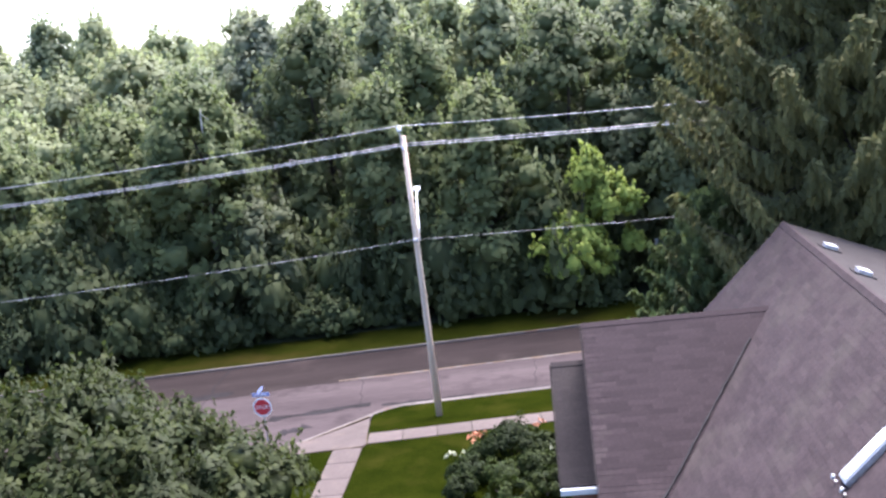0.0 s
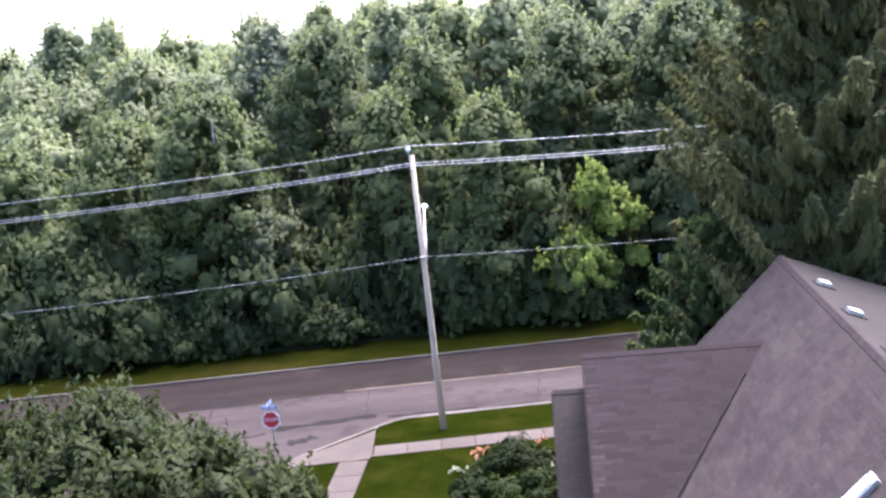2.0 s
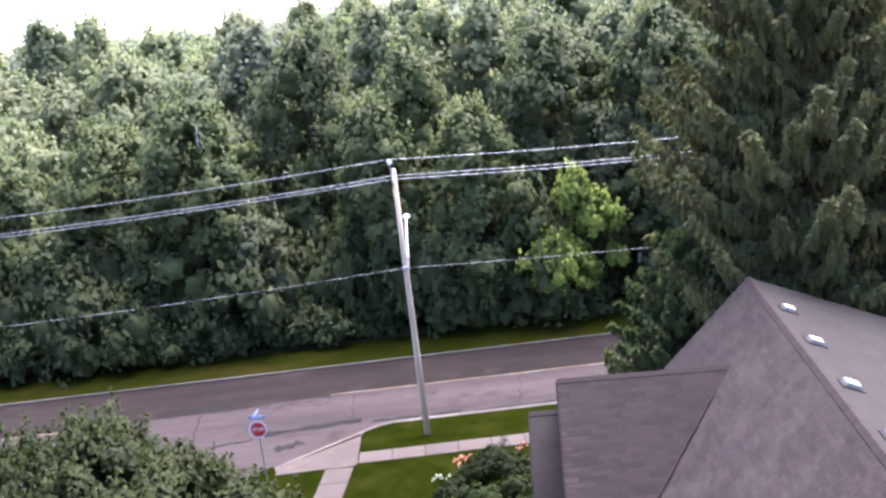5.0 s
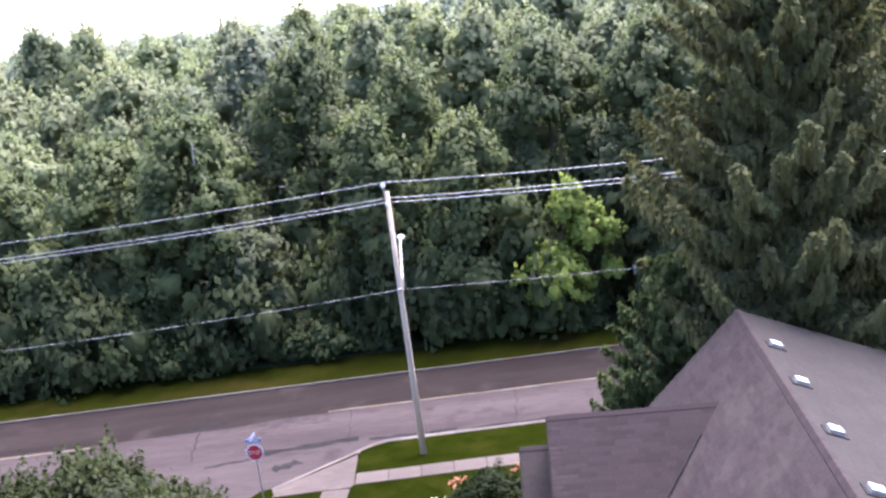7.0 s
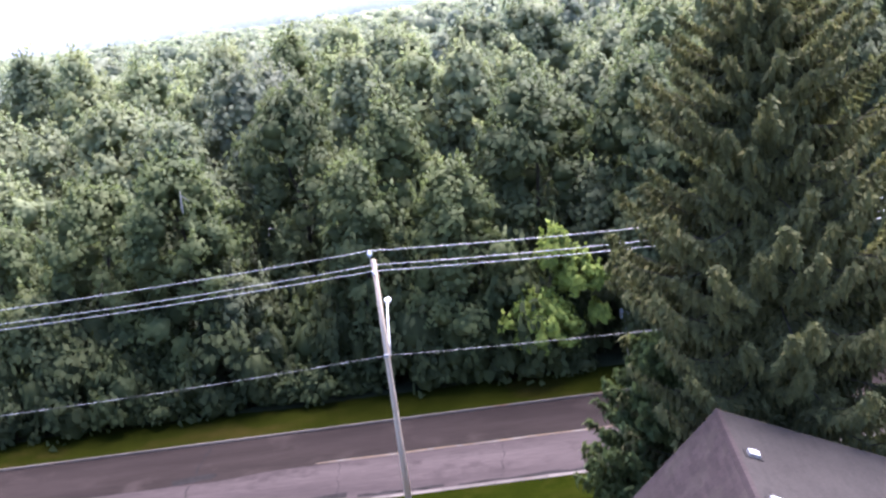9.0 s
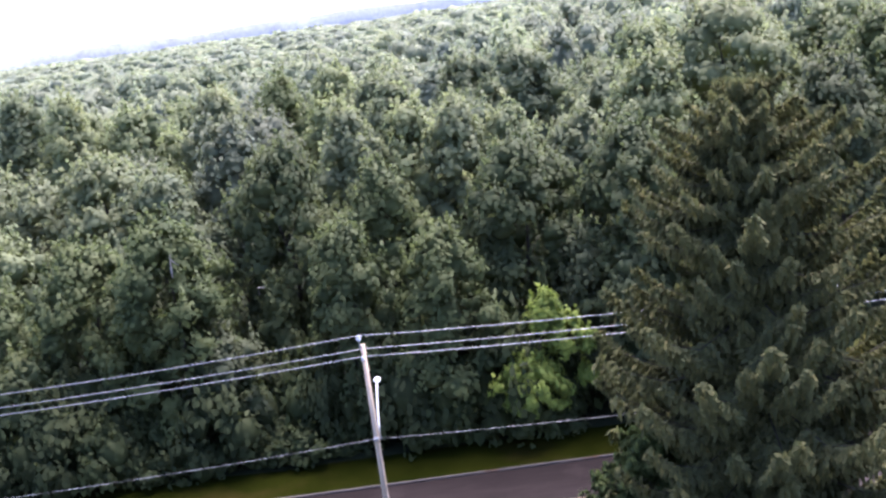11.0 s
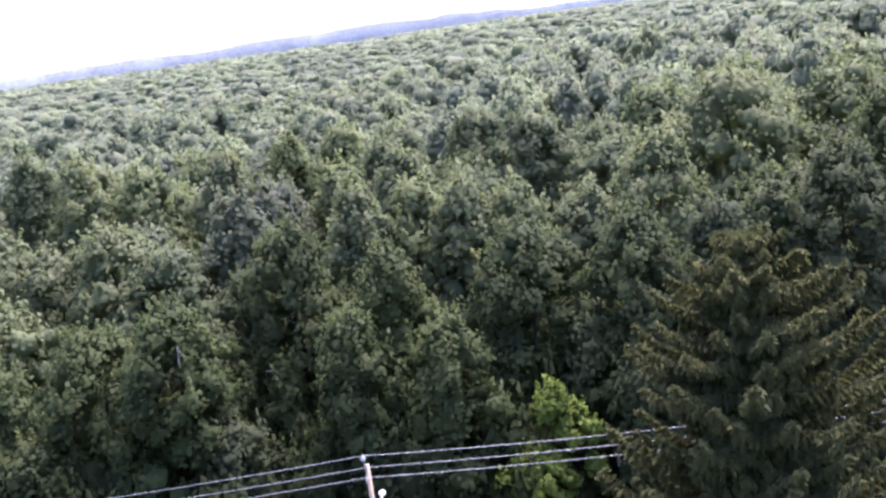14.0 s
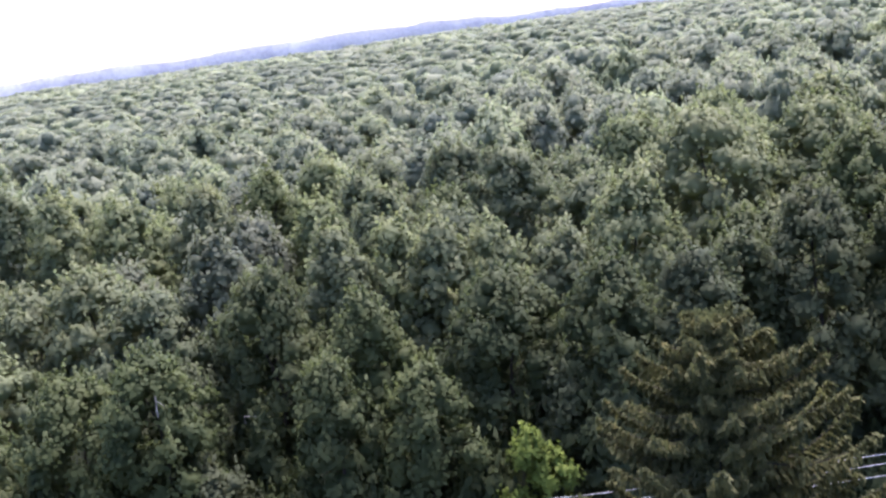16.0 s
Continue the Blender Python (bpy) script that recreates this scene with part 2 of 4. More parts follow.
def box(bm, x0, x1, y0, y1, z0, z1, bevel=0.0):
    vs = [bm.verts.new(p) for p in ((x0, y0, z0), (x1, y0, z0), (x1, y1, z0), (x0, y1, z0), (x0, y0, z1), (x1, y0, z1), (x1, y1, z1), (x0, y1, z1))]
    fs = [bm.faces.new([vs[i] for i in f]) for f in ((3, 2, 1, 0), (4, 5, 6, 7), (0, 1, 5, 4), (1, 2, 6, 5), (2, 3, 7, 6), (3, 0, 4, 7))]
    if bevel:
        bmesh.ops.bevel(bm, geom=list({e for f in fs for e in f.edges}), offset=bevel, segments=1, affect="EDGES")
    return bm


def tube(bm, pts, radii, sides=8, cap=True):
    """A tapered tube along points."""
    pts = [Vector(p) for p in pts]
    rings = []
    for i, p in enumerate(pts):
        d = (pts[min(i + 1, len(pts) - 1)] - pts[max(i - 1, 0)]).normalized()
        a = d.cross(Vector((0, 0, 1)) if abs(d.z) < 0.9 else Vector((1, 0, 0))).normalized()
        b = d.cross(a)
        r = radii[i] if isinstance(radii, (list, tuple)) else radii
        rings.append([bm.verts.new(p + r * (math.cos(k * math.tau / sides) * a + math.sin(k * math.tau / sides) * b)) for k in range(sides)])
    for r0, r1 in zip(rings, rings[1:]):
        for k in range(sides):
            bm.faces.new((r0[k], r0[(k + 1) % sides], r1[(k + 1) % sides], r1[k]))
    if cap:
        bm.faces.new(rings[0][::-1])
        bm.faces.new(rings[-1])
    return bm


def prism(bm, outline, z0, z1):
    """A slab with a flat outline; z0 and z1 may be numbers or functions of x and y."""
    f0 = z0 if callable(z0) else (lambda x, y: z0)
    f1 = z1 if callable(z1) else (lambda x, y: z1)
    low = [bm.verts.new((x, y, f0(x, y))) for x, y in outline]
    top = [bm.verts.new((x, y, f1(x, y))) for x, y in outline]
    n = len(outline)
    faces = [bm.faces.new(low[::-1]), bm.faces.new(top)]
    for i in range(n):
        faces.append(bm.faces.new((low[i], low[(i + 1) % n], top[(i + 1) % n], top[i])))
    bmesh.ops.recalc_face_normals(bm, faces=faces)
    return bm


def quads_mesh(name, quads, material, normals=None):
    """A mesh of loose four-cornered leaves from an array (n, 4, 3); normals: for each corner, the side of the crown that it belongs to."""
    n = len(quads)
    me = bpy.data.meshes.new(name)
    me.vertices.add(4 * n)
    me.vertices.foreach_set("co", np.ascontiguousarray(quads, dtype=np.float32).ravel())
    me.loops.add(4 * n)
    me.loops.foreach_set("vertex_index", np.arange(4 * n, dtype=np.int32))
    me.polygons.add(n)
    me.polygons.foreach_set("loop_start", np.arange(0, 4 * n, 4, dtype=np.int32))
    me.polygons.foreach_set("loop_total", np.full(n, 4, dtype=np.int32))
    me.materials.append(material)
    me.update(calc_edges=True)
    me.validate()
    if normals is not None:
        me.normals_split_custom_set_from_vertices(np.reshape(normals, (-1, 3)))
    return me


def unit(a):
    return a / np.maximum(np.linalg.norm(a, axis=-1, keepdims=True), 1e-9)


def leaf_quads(rng, centre, normal, axis, length, width, fold=0.18):
    """Pointed leaves folded along the midrib, at centres, facing normals, long along axis."""
    axis = unit(axis - normal * np.sum(axis * normal, axis=1, keepdims=True))
    side = np.cross(normal, axis)
    n = len(centre)
    ln = (length * rng.uniform(0.65, 1.35, (n, 1)))
    wd = (width * rng.uniform(0.65, 1.35, (n, 1)))
    base = centre - axis * ln * 0.5
    tip = centre + axis * ln * 0.5 - normal * ln * fold
    mid = centre - axis * ln * 0.08 + normal * wd * fold
    return np.stack([base, mid - side * wd * 0.5, tip, mid + side * wd * 0.5], axis=1)


def crown_quads(seed, height, low, radius, boughs, tufts, per, leaf, widest=0.42, tuft=0.6, lump=0.34, rag=0.24, droop=0.0, lift=0.3, own=0.5):
    """A leafy crown: boughs over an uneven egg, tufts on the outer side of each bough, leaves on each tuft."""
    rng = np.random.default_rng(seed)
    h = (np.arange(boughs) + rng.uniform(0, 1, boughs)) / boughs
    h = h ** 0.85
    ang = np.arange(boughs) * 2.399963 + rng.uniform(-0.5, 0.5, boughs)
    lobes = 1 + 0.18 * np.sin(3 * ang + rng.uniform(0, 6)) + 0.12 * np.sin(5 * ang + rng.uniform(0, 6))
    span = np.where(h < widest, (h - widest) / (widest + 0.15), (h - widest) / (1.04 - widest))
    prof = radius * np.clip(1 - np.abs(span) ** 2.0, 0.0, 1) ** 0.5 * lobes
    mid_z = low + 0.42 * (height - low)
    big = radius * lump * rng.uniform(0.75, 1.25, boughs)
    rad = np.clip(prof - 0.8 * big, 0.02, None) * rng.uniform(0.6, 1.0, boughs)
    zc = low + big * 0.6 + h * (height - low - 1.75 * big)
    cen = np.stack([rad * np.cos(ang), rad * np.sin(ang), zc], axis=1)
    outward = unit(cen * np.array([1, 1, 0]) + 1e-6)
    kb = np.repeat(np.arange(boughs), tufts)
    dt = unit(0.7 * rng.normal(size=(len(kb), 3)) + np.array([0, 0, 0.75]) + 0.6 * outward[kb])
    tc = cen[kb] + dt * big[kb][:, None] * rng.uniform(0.7, 1.05, (len(kb), 1))
    small = big[kb] * rng.uniform(0.42, 0.66, len(kb))
    k = np.repeat(np.arange(len(kb)), per)
    n = len(k)
    d = unit(rng.normal(size=(n, 3)) + 0.5 * dt[k] + np.array([0, 0, 0.25]))
    rr = rng.uniform(0.35, 1.0, (n, 1)) ** 0.5
    rise = np.clip(d[:, 2:3], 0, 1)
    slim = 1 - 0.4 * tuft * rise
    pos = tc[k] + d * small[k][:, None] * rr * np.concatenate([slim, slim, 1 + 1.5 * tuft * rise], axis=1)
    whole = unit((tc - np.array([0, 0, mid_z])) * np.array([1, 1, radius / (0.58 * (height - low))]))
    nrm = unit(own * d + 0.45 * dt[k] + 0.5 * whole[k] + np.array([0, 0, lift]) + rag * rng.normal(size=(n, 3)))
    axis = 0.8 * rng.normal(size=(n, 3)) + np.array([0, 0, 0.35 * tuft - 1.3 * droop]) + 0.35 * d
    return leaf_quads(rng, pos, nrm, axis, leaf, leaf * 0.6)


def cores(rng, cen, radius, cuts):
    """Uneven rounded bodies of dense foliage, one round each centre, as four-cornered patches with smooth normals."""
    g = np.linspace(-1, 1, cuts + 1)
    u, v = np.meshgrid(g[:-1], g[:-1], indexing="ij")
    st = 2.0 / cuts
    sq = np.stack([np.stack([u + a, v + b], axis=-1) for a, b in ((0, 0), (st, 0), (st, st), (0, st))], axis=2).reshape(-1, 4, 2)
    one = np.ones(sq.shape[:2])
    faces = []
    for ax in range(3):
        for sg in (-1, 1):
            p = [None, None, None]
            p[ax], p[(ax + 1) % 3], p[(ax + 2) % 3] = sg * one, sq[..., 0], sq[..., 1] * sg
            faces.append(np.stack(p, axis=-1))
    d = unit(np.concatenate(faces))
    n = len(cen)
    wob = np.ones((n, *d.shape[:2]))
    for amp, fr in ((0.2, 2.5), (0.14, 5.0), (0.1, 9.0)):
        wob += amp * np.sin(np.einsum("qki,ni->nqk", d, rng.normal(size=(n, 3)) * fr * 0.7) + rng.uniform(0, 6, (n, 1, 1)))
    pos = cen[:, None, None, :] + d[None] * (wob * radius[:, None, None])[..., None] * np.array([1, 1, 0.85])
    nrm = np.broadcast_to(unit(d + np.array([0, 0, 0.1])), pos.shape)
    return pos.reshape(-1, 4, 3), nrm.reshape(-1, 4, 3)


def clump_crown(seed, height, low, radius, clump=1.05, shoot=0.85, leaf=0.25, body=40, shoots=5, per=11, widest=0.45, spread=2.3, own=0.75, upright=1.0, shell=0.66, cuts=2, core=0.62):
    """A crown of many leafy clumps over an uneven egg; each clump is lit from above, dark below, and carries upright leafy shoots."""
    rng = np.random.default_rng(seed)
    deep = height - low
    n = max(6, int(4.7 * radius * deep / (spread * clump * clump)))
    h = ((np.arange(n) + rng.uniform(0, 1, n)) / n) ** 0.92
    ang = np.arange(n) * 2.399963 + rng.uniform(-0.6, 0.6, n)
    p0, p1, p2 = rng.uniform(0, 6, 3)
    wave = 1 + 0.14 * np.sin(2 * ang + p0) + 0.17 * np.sin(3 * ang + 6 * h + p1) + 0.09 * np.sin(5 * ang - 8 * h + p2)
    span = np.where(h < widest, (h - widest) / (widest + 0.25), (h - widest) / (1.02 - widest))
    rc = clump * rng.uniform(0.6, 1.35, n)
    env = np.clip(1 - np.abs(span) ** 2.1, 0, 1) ** 0.5 * wave
    rad = np.clip(radius * env - 0.55 * rc, 0.02, None) * rng.uniform(0.58, 1.08, n)
    notch = np.clip(rad / radius, 0, 1) * (0.5 + 0.5 * np.sin(3 * ang + p2))
    cen = np.stack([rad * np.cos(ang), rad * np.sin(ang), low + 0.4 * rc + h * (deep * (1 - 0.16 * notch) - 1.1 * rc - 0.6 * shoot)], axis=1)
    out = unit(np.stack([np.cos(ang) * env, np.sin(ang) * env, np.where(span > 0, 1.1 * span, 0.35 * span) * radius * 1.6 / deep + 0.12], axis=1))
    up = np.array([0, 0, 1.0])
    quads, facing = [], []
    k = np.repeat(np.arange(n), body)
    d = unit(0.9 * rng.normal(size=(len(k), 3)) + 0.5 * out[k] + 0.7 * up)
    flat = np.stack([np.cos(ang), np.sin(ang), 0 * ang], axis=1)
    reach = rc[k][:, None] * rng.uniform(shell, 1.06, (len(k), 1))
    pos = cen[k] + d * reach * np.array([1, 1, 0.78]) + flat[k] * (0.4 * np.sum(d * flat[k], axis=1, keepdims=True) * reach) - up * (0.3 * rc[k] * np.sum(d * flat[k], axis=1) ** 2)[:, None]
    facing.append(unit(own * d + 0.4 * out[k] + 0.12 * up))
    quads.append(leaf_quads(rng, pos, unit(facing[-1] + 0.25 * rng.normal(size=(len(k), 3))), rng.normal(size=(len(k), 3)) + 0.4 * up, leaf * 1.35, leaf * 1.2, 0.12))
    if shoots:
        kf = np.repeat(np.arange(n), shoots)
        df = unit(0.75 * rng.normal(size=(len(kf), 3)) + 0.5 * out[kf] + 0.9 * up)
        foot = cen[kf] + df * rc[kf][:, None] * rng.uniform(0.66, 0.95, (len(kf), 1)) * np.array([1, 1, 0.8])
        lean = unit(upright * up + 0.4 * df * np.array([1, 1, 0.2]) + 0.1 * rng.normal(size=(len(kf), 3)))
        tall = shoot * rng.uniform(0.5, 1.3, len(kf)) * np.clip(0.45 + 0.7 * df[:, 2], 0.35, 1.15) * (0.7 + 0.6 * h[kf])
        k = np.repeat(np.arange(len(kf)), per)
        t = rng.uniform(0, 1, len(k))
        d = unit(rng.normal(size=(len(k), 3)) * np.array([1, 1, 0.2]) + 0.3 * df[k])
        pos = foot[k] + lean[k] * (tall[k] * t * 0.9)[:, None] + d * (0.2 * shoot * (1.05 - 0.9 * t))[:, None]
        facing.append(unit(0.55 * own * d + 0.6 * df[k] + 0.3 * out[kf][k] + (0.25 + 0.3 * t)[:, None] * up))
        quads.append(leaf_quads(rng, pos, unit(0.8 * d + 0.5 * facing[-1] + 0.15 * rng.normal(size=(len(k), 3))), lean[k] + 0.35 * d + 0.25 * rng.normal(size=(len(k), 3)), leaf * 1.5, leaf * 0.85, 0.1))
    facing = [np.repeat(f[:, None, :], 4, axis=1) for f in facing]
    mass, sides = cores(rng, cen, core * rc, cuts)
    return np.concatenate(quads + [mass]), np.concatenate(facing + [sides])


def trunk_bm(seed, height, radius, limbs=7, spread=3.0, low=0.3):
    rnd = random.Random(seed)
    bm = bmesh.new()
    bend = [Vector((rnd.uniform(-0.25, 0.25) * i * 0.5, rnd.uniform(-0.25, 0.25) * i * 0.5, height * 0.9 * i / 5)) for i in range(6)]
    tube(bm, bend, [radius * (1.25 - 1.05 * (i / 5) ** 0.8) for i in range(6)], 8)
    for i in range(limbs):
        f = low + (0.9 - low) * i / limbs
        s = bend[int(f * 5)].lerp(bend[min(5, int(f * 5) + 1)], f * 5 % 1)
        a = rnd.uniform(0, math.tau)
        out = spread * rnd.uniform(0.6, 1.0) * (1.15 - f)
        e = s + Vector((math.cos(a) * out, math.sin(a) * out, out * rnd.uniform(0.5, 1.1)))
        tube(bm, [s, s.lerp(e, 0.5) + Vector((0, 0, -0.1 * out)), e], [radius * 0.42 * (1.2 - f), radius * 0.26 * (1.2 - f), radius * 0.08], 5)
    return bm


# ---- ground, road, kerbs ----
def smooth01(v):
    v = min(1.0, max(0.0, v))
    return v * v * (3 - 2 * v)


def land(x, y):
    """Height of the open ground and of the forest floor."""
    if y < 55.9:
        return -0.75
    rise = 0.028 * max(0.0, y - 95) if y < 330 else 6.6 + 0.004 * (y - 330)
    bank = 2.2 * smooth01((x - 16) / 30) * smooth01((y - 58) / 25)
    return -0.42 + rise * smooth01((y - 95) / 40) + bank


def lawn_z(x, y):
    return 0.0 if y < 41.8 else -0.33 * smooth01((y - 41.8) / 3.9)


bm = bmesh.new()
ys = [-400, -100, 0, 30, 55.8, 55.9, 57, 58, 60, 64, 70, 76, 84, 92, 100, 115, 130, 150, 180, 220, 270, 330, 420, 600, 900, 1400, 2200, 3200]
xs = [-2600, -1400, -700, -350, -180, -110, -70, -45, -30, -18, -9, 0, 9, 16, 24, 32, 40, 46, 70, 110, 180, 350, 700, 1400, 2600]
grid = [[bm.verts.new((x, y, land(x, y))) for x in xs] for y in ys]
for j in range(len(ys) - 1):
    for i in range(len(xs) - 1):
        bm.faces.new((grid[j][i], grid[j][i + 1], grid[j + 1][i + 1], grid[j + 1][i]))
ground = new("ground", from_bm("ground", bm, M_FLOOR, True))
tagged(ground, "dark shaded forest floor stretching to the horizon", "ground", kind="structure")

KERB_CURVE = [(-4.0, 45.72), (-4.7, 45.45), (-5.4, 44.85), (-6.2, 44.15), (-7.1, 43.4), (-8.0, 42.7), (-8.9, 41.95), (-9.7, 41.1), (-10.4, 40.0), (-10.9, 38.6), (-11.2, 36.5), (-11.3, 33.0)]
EAST_EDGE = [(90.0, 45.72), (60.0, 45.72), (30.0, 45.72), (12.0, 45.72), (4.0, 45.72), (0.0, 45.72)]

bm = bmesh.new()
prism(bm, [(-160, 40.0), (160, 40.0), (160, 55.75), (-160, 55.75)], -0.7, -0.5)
prism(bm, [(-20.0, -60.0), (-10.8, -60.0), (-10.8, 40.0), (-20.0, 40.0)], -0.7, -0.5)
road = new("road", from_bm("road", bm, M_ROAD))
tagged(road, "worn pale grey asphalt road with cracks and stains", "road", kind="structure")

# newer asphalt on the far lane, with a wavering edge
bm = bmesh.new()
edge, x = [], -150.0
while x <= 150:
    wob = 0.35 * noise.noise(Vector((x * 0.35, 3.1, 0))) + 0.12 * noise.noise(Vector((x * 1.7, 9.1, 0)))
    edge.append((x, 51.12 - 0.75 * smooth01((-3 - x) / 14) + 0.55 * wob))
    x += 0.5
far_side = [(150.0, 55.74), (-150.0, 55.74)]
prism(bm, edge + far_side, -0.51, -0.494)
lane = new("road_overlay", from_bm("road_overlay", bm, M_DARK_ROAD))
tagged(lane, "darker newer asphalt laid over the far lane", "road", kind="structure")


def strip(bm, pts, width, z0, z1, seed=0, rough=0.3):
    """A flat band of uneven width along points."""
    rr = random.Random(seed)
    left, right = [], []
    for i, p in enumerate(pts):
        a, b = Vector(pts[max(0, i - 1)]), Vector(pts[min(len(pts) - 1, i + 1)])
        n = Vector((-(b - a).y, (b - a).x)).normalized()
        w = width * 0.5 * (1 + rr.uniform(-rough, rough))
        left.append(Vector(p) + n * w)
        right.append(Vector(p) - n * w)
    prism(bm, [tuple(v) for v in left] + [tuple(v) for v in reversed(right)], z0, z1)
    return bm


def wander(p0, p1, n, amp, seed):
    rr = random.Random(seed)
    return [(p0[0] + (p1[0] - p0[0]) * i / n + rr.uniform(-amp, amp), p0[1] + (p1[1] - p0[1]) * i / n + rr.uniform(-amp, amp)) for i in range(n + 1)]


for i, (p0, p1, w, n, amp) in enumerate([((-14.6, 50.2), (-14.2, 46.4), 0.06, 9, 0.12), ((-6.3, 50.9), (-6.1, 46.2), 0.03, 9, 0.1), ((-10.6, 46.4), (-5.6, 46.9), 0.5, 9, 0.08),
                                      ((-5.0, 46.55), (-0.6, 46.5), 0.3, 9, 0.08), ((0.2, 46.45), (9.0, 46.4), 0.26, 14, 0.07), ((-15.6, 50.7), (-13.2, 51.3), 0.55, 6, 0.1),
                                      ((-14.5, 51.6), (-14.3, 55.5), 0.1, 8, 0.1), ((-13.2, 45.6), (-11.0, 45.9), 0.2, 6, 0.1), ((-9.6, 44.3), (-8.4, 44.9), 0.6, 6, 0.08),
                                      ((2.8, 51.0), (2.4, 46.8), 0.03, 8, 0.08)]):
    bm = strip(bmesh.new(), wander(p0, p1, n, amp, i), w, -0.505, -0.488 if i in (5, 6) else -0.495, i, 0.5)
    tagged(new("road_crack", from_bm("road_crack", bm, M_TAR)), "dark tar-filled crack in the asphalt", "road crack", kind="structure")
for x0, x1, y in ((-70.0, -20.5, 50.05), (-7.6, 60.0, 51.05)):
    n = int((x1 - x0) / 1.5)
    bm = strip(bmesh.new(), [(x0 + (x1 - x0) * i / n, y + 0.03 * math.sin(i * 1.7)) for i in range(n + 1)], 0.14, -0.5, -0.486, 3, 0.35)
    tagged(new("centre_line", from_bm("centre_line", bm, M_YELLOW_LINE)), "worn yellow centre line on the road", "road marking", kind="structure")


def kerb(name, pts, label, step=2.4, z0=-0.7, z1=-0.34, width=0.3):
    """A kerb of cast lengths along a line, each a piece of its own."""
    root = tagged(new(name), label, "kerb", kind="structure")
    vs = [Vector(p) for p in pts]
    run, chunk = 0.0, [vs[0]]
    chunks = []
    for a, b in zip(vs, vs[1:]):
        n = max(1, int((b - a).length / 0.6))
        for i in range(1, n + 1):
            q = a.lerp(b, i / n)
            run += (q - chunk[-1]).length
            chunk.append(q)
            if run >= step:
                chunks.append(chunk)
                chunk, run = [q], 0.0
    if len(chunk) > 1:
        chunks.append(chunk)
    for c in chunks:
        outer, inner = [], []
        for i, p in enumerate(c):
            d = (c[min(i + 1, len(c) - 1)] - c[max(i - 1, 0)]).normalized()
            n = Vector((-d.y, d.x))
            k = p + d * (0.012 if i == 0 else -0.012 if i == len(c) - 1 else 0)
            outer.append(tuple(k + n * width * 0.5))
            inner.append(tuple(k - n * width * 0.5))
        b2 = prism(bmesh.new(), outer + inner[::-1], z0, z1)
        part("kerb_stone", b2, M_KERB, root)
    return root


kerb("kerb_near", EAST_EDGE + KERB_CURVE, "pale concrete kerb curving round the street corner", z1=-0.31)
# open joint between the kerb and the pavement ramp
bm = strip(bmesh.new(), [(x + 0.22, y - 0.16) for x, y in KERB_CURVE[2:9]], 0.09, -0.5, -0.302, 8, 0.3)
tagged(new("kerb_joint", from_bm("kerb_joint", bm, M_SHADE_TAR)), "dark open joint behind the kerb", "joint", kind="structure")
kerb("kerb_far", [(-90, 55.72), (60, 55.72)], "pale concrete kerb stained reddish in places", step=3.0, z1=-0.4, width=0.16)

# lawns and verge
def lawn(name, outline, label):
    bm = bmesh.new()
    prism(bm, outline, -0.72, lambda x, y: lawn_z(x, y))
    return tagged(new(name, from_bm(name, bm, M_GRASS)), label, "lawn", kind="structure")


bm = bmesh.new()
cols = [(x, y - 0.14) for x, y in EAST_EDGE] + [(-4.0, 45.58), (-4.7, 45.3), (-5.3, 44.78)]
rows_of = []
for x, y in cols:
    rows_of.append([bm.verts.new((x, y + (41.8 - y) * k / 5, lawn_z(x, y + (41.8 - y) * k / 5))) if y > 41.8 else bm.verts.new((x, y - 0.01 * k, 0)) for k in range(6)])
for c0, c1 in zip(rows_of, rows_of[1:]):
    for k in range(5):
        bm.faces.new((c0[k], c0[k + 1], c1[k + 1], c1[k]))
bm.normal_update()
for f in bm.faces:
    if f.normal.z < 0:
        f.normal_flip()
tagged(new("lawn_strip", from_bm("lawn_strip", bm, M_GRASS)), "mown green grass strip beside the road", "lawn", kind="structure")
lawn("lawn_yard", [(90, -60), (90, 41.79), (-5.3, 41.79), (-5.3, 40.3), (-8.8, 40.2), (-9.1, 41.2), (-9.6, 41.0), (-10.3, 39.9), (-10.8, 38.5), (-11.1, 36.4), (-11.2, 33.0), (-11.2, -60)], "mown green front lawn round the house")
lawn("lawn_west", [(-21, -60), (-21, 38), (-23, 43), (-27, 45.6), (-160, 45.6), (-160, -60)], "mown green lawn across the side street")
bm = bmesh.new()
prism(bm, [(-160, 55.81), (120, 55.81), (120, 58.6)] + [(x, 59.8 + 0.7 * noise.noise(Vector((x * 0.15, 7, 0)))) for x in range(110, -160, -4)] + [(-160, 59.0)], -0.7, -0.4)
tagged(new("verge", from_bm("verge", bm, M_VERGE)), "green grass verge between road and woods", "verge", kind="structure")

# sidewalks
walk_root = tagged(new("sidewalk"), "pale concrete sidewalk of separate slabs with dark joints", "sidewalk", kind="structure")
slab = from_bm("sidewalk_slab", box(bmesh.new(), 0.012, 1.478, 0.0, 1.14, -0.1, 0.03, 0.008), M_CONCRETE)
for i in range(-1, 18):
    ob = new("sidewalk_slab", slab)
    ob.parent = walk_root
    ob.matrix_basis = pose(-3.74 + 1.49 * i, 40.5 + 0.012 * i, 0.004 * (i % 3 - 1), 0.0, 0.15 * (i % 2), 0.4)
side_slab = from_bm("sidewalk_slab", box(bmesh.new(), -0.62, 0.62, 0.012, 1.478, -0.1, 0.03, 0.008), M_CONCRETE)
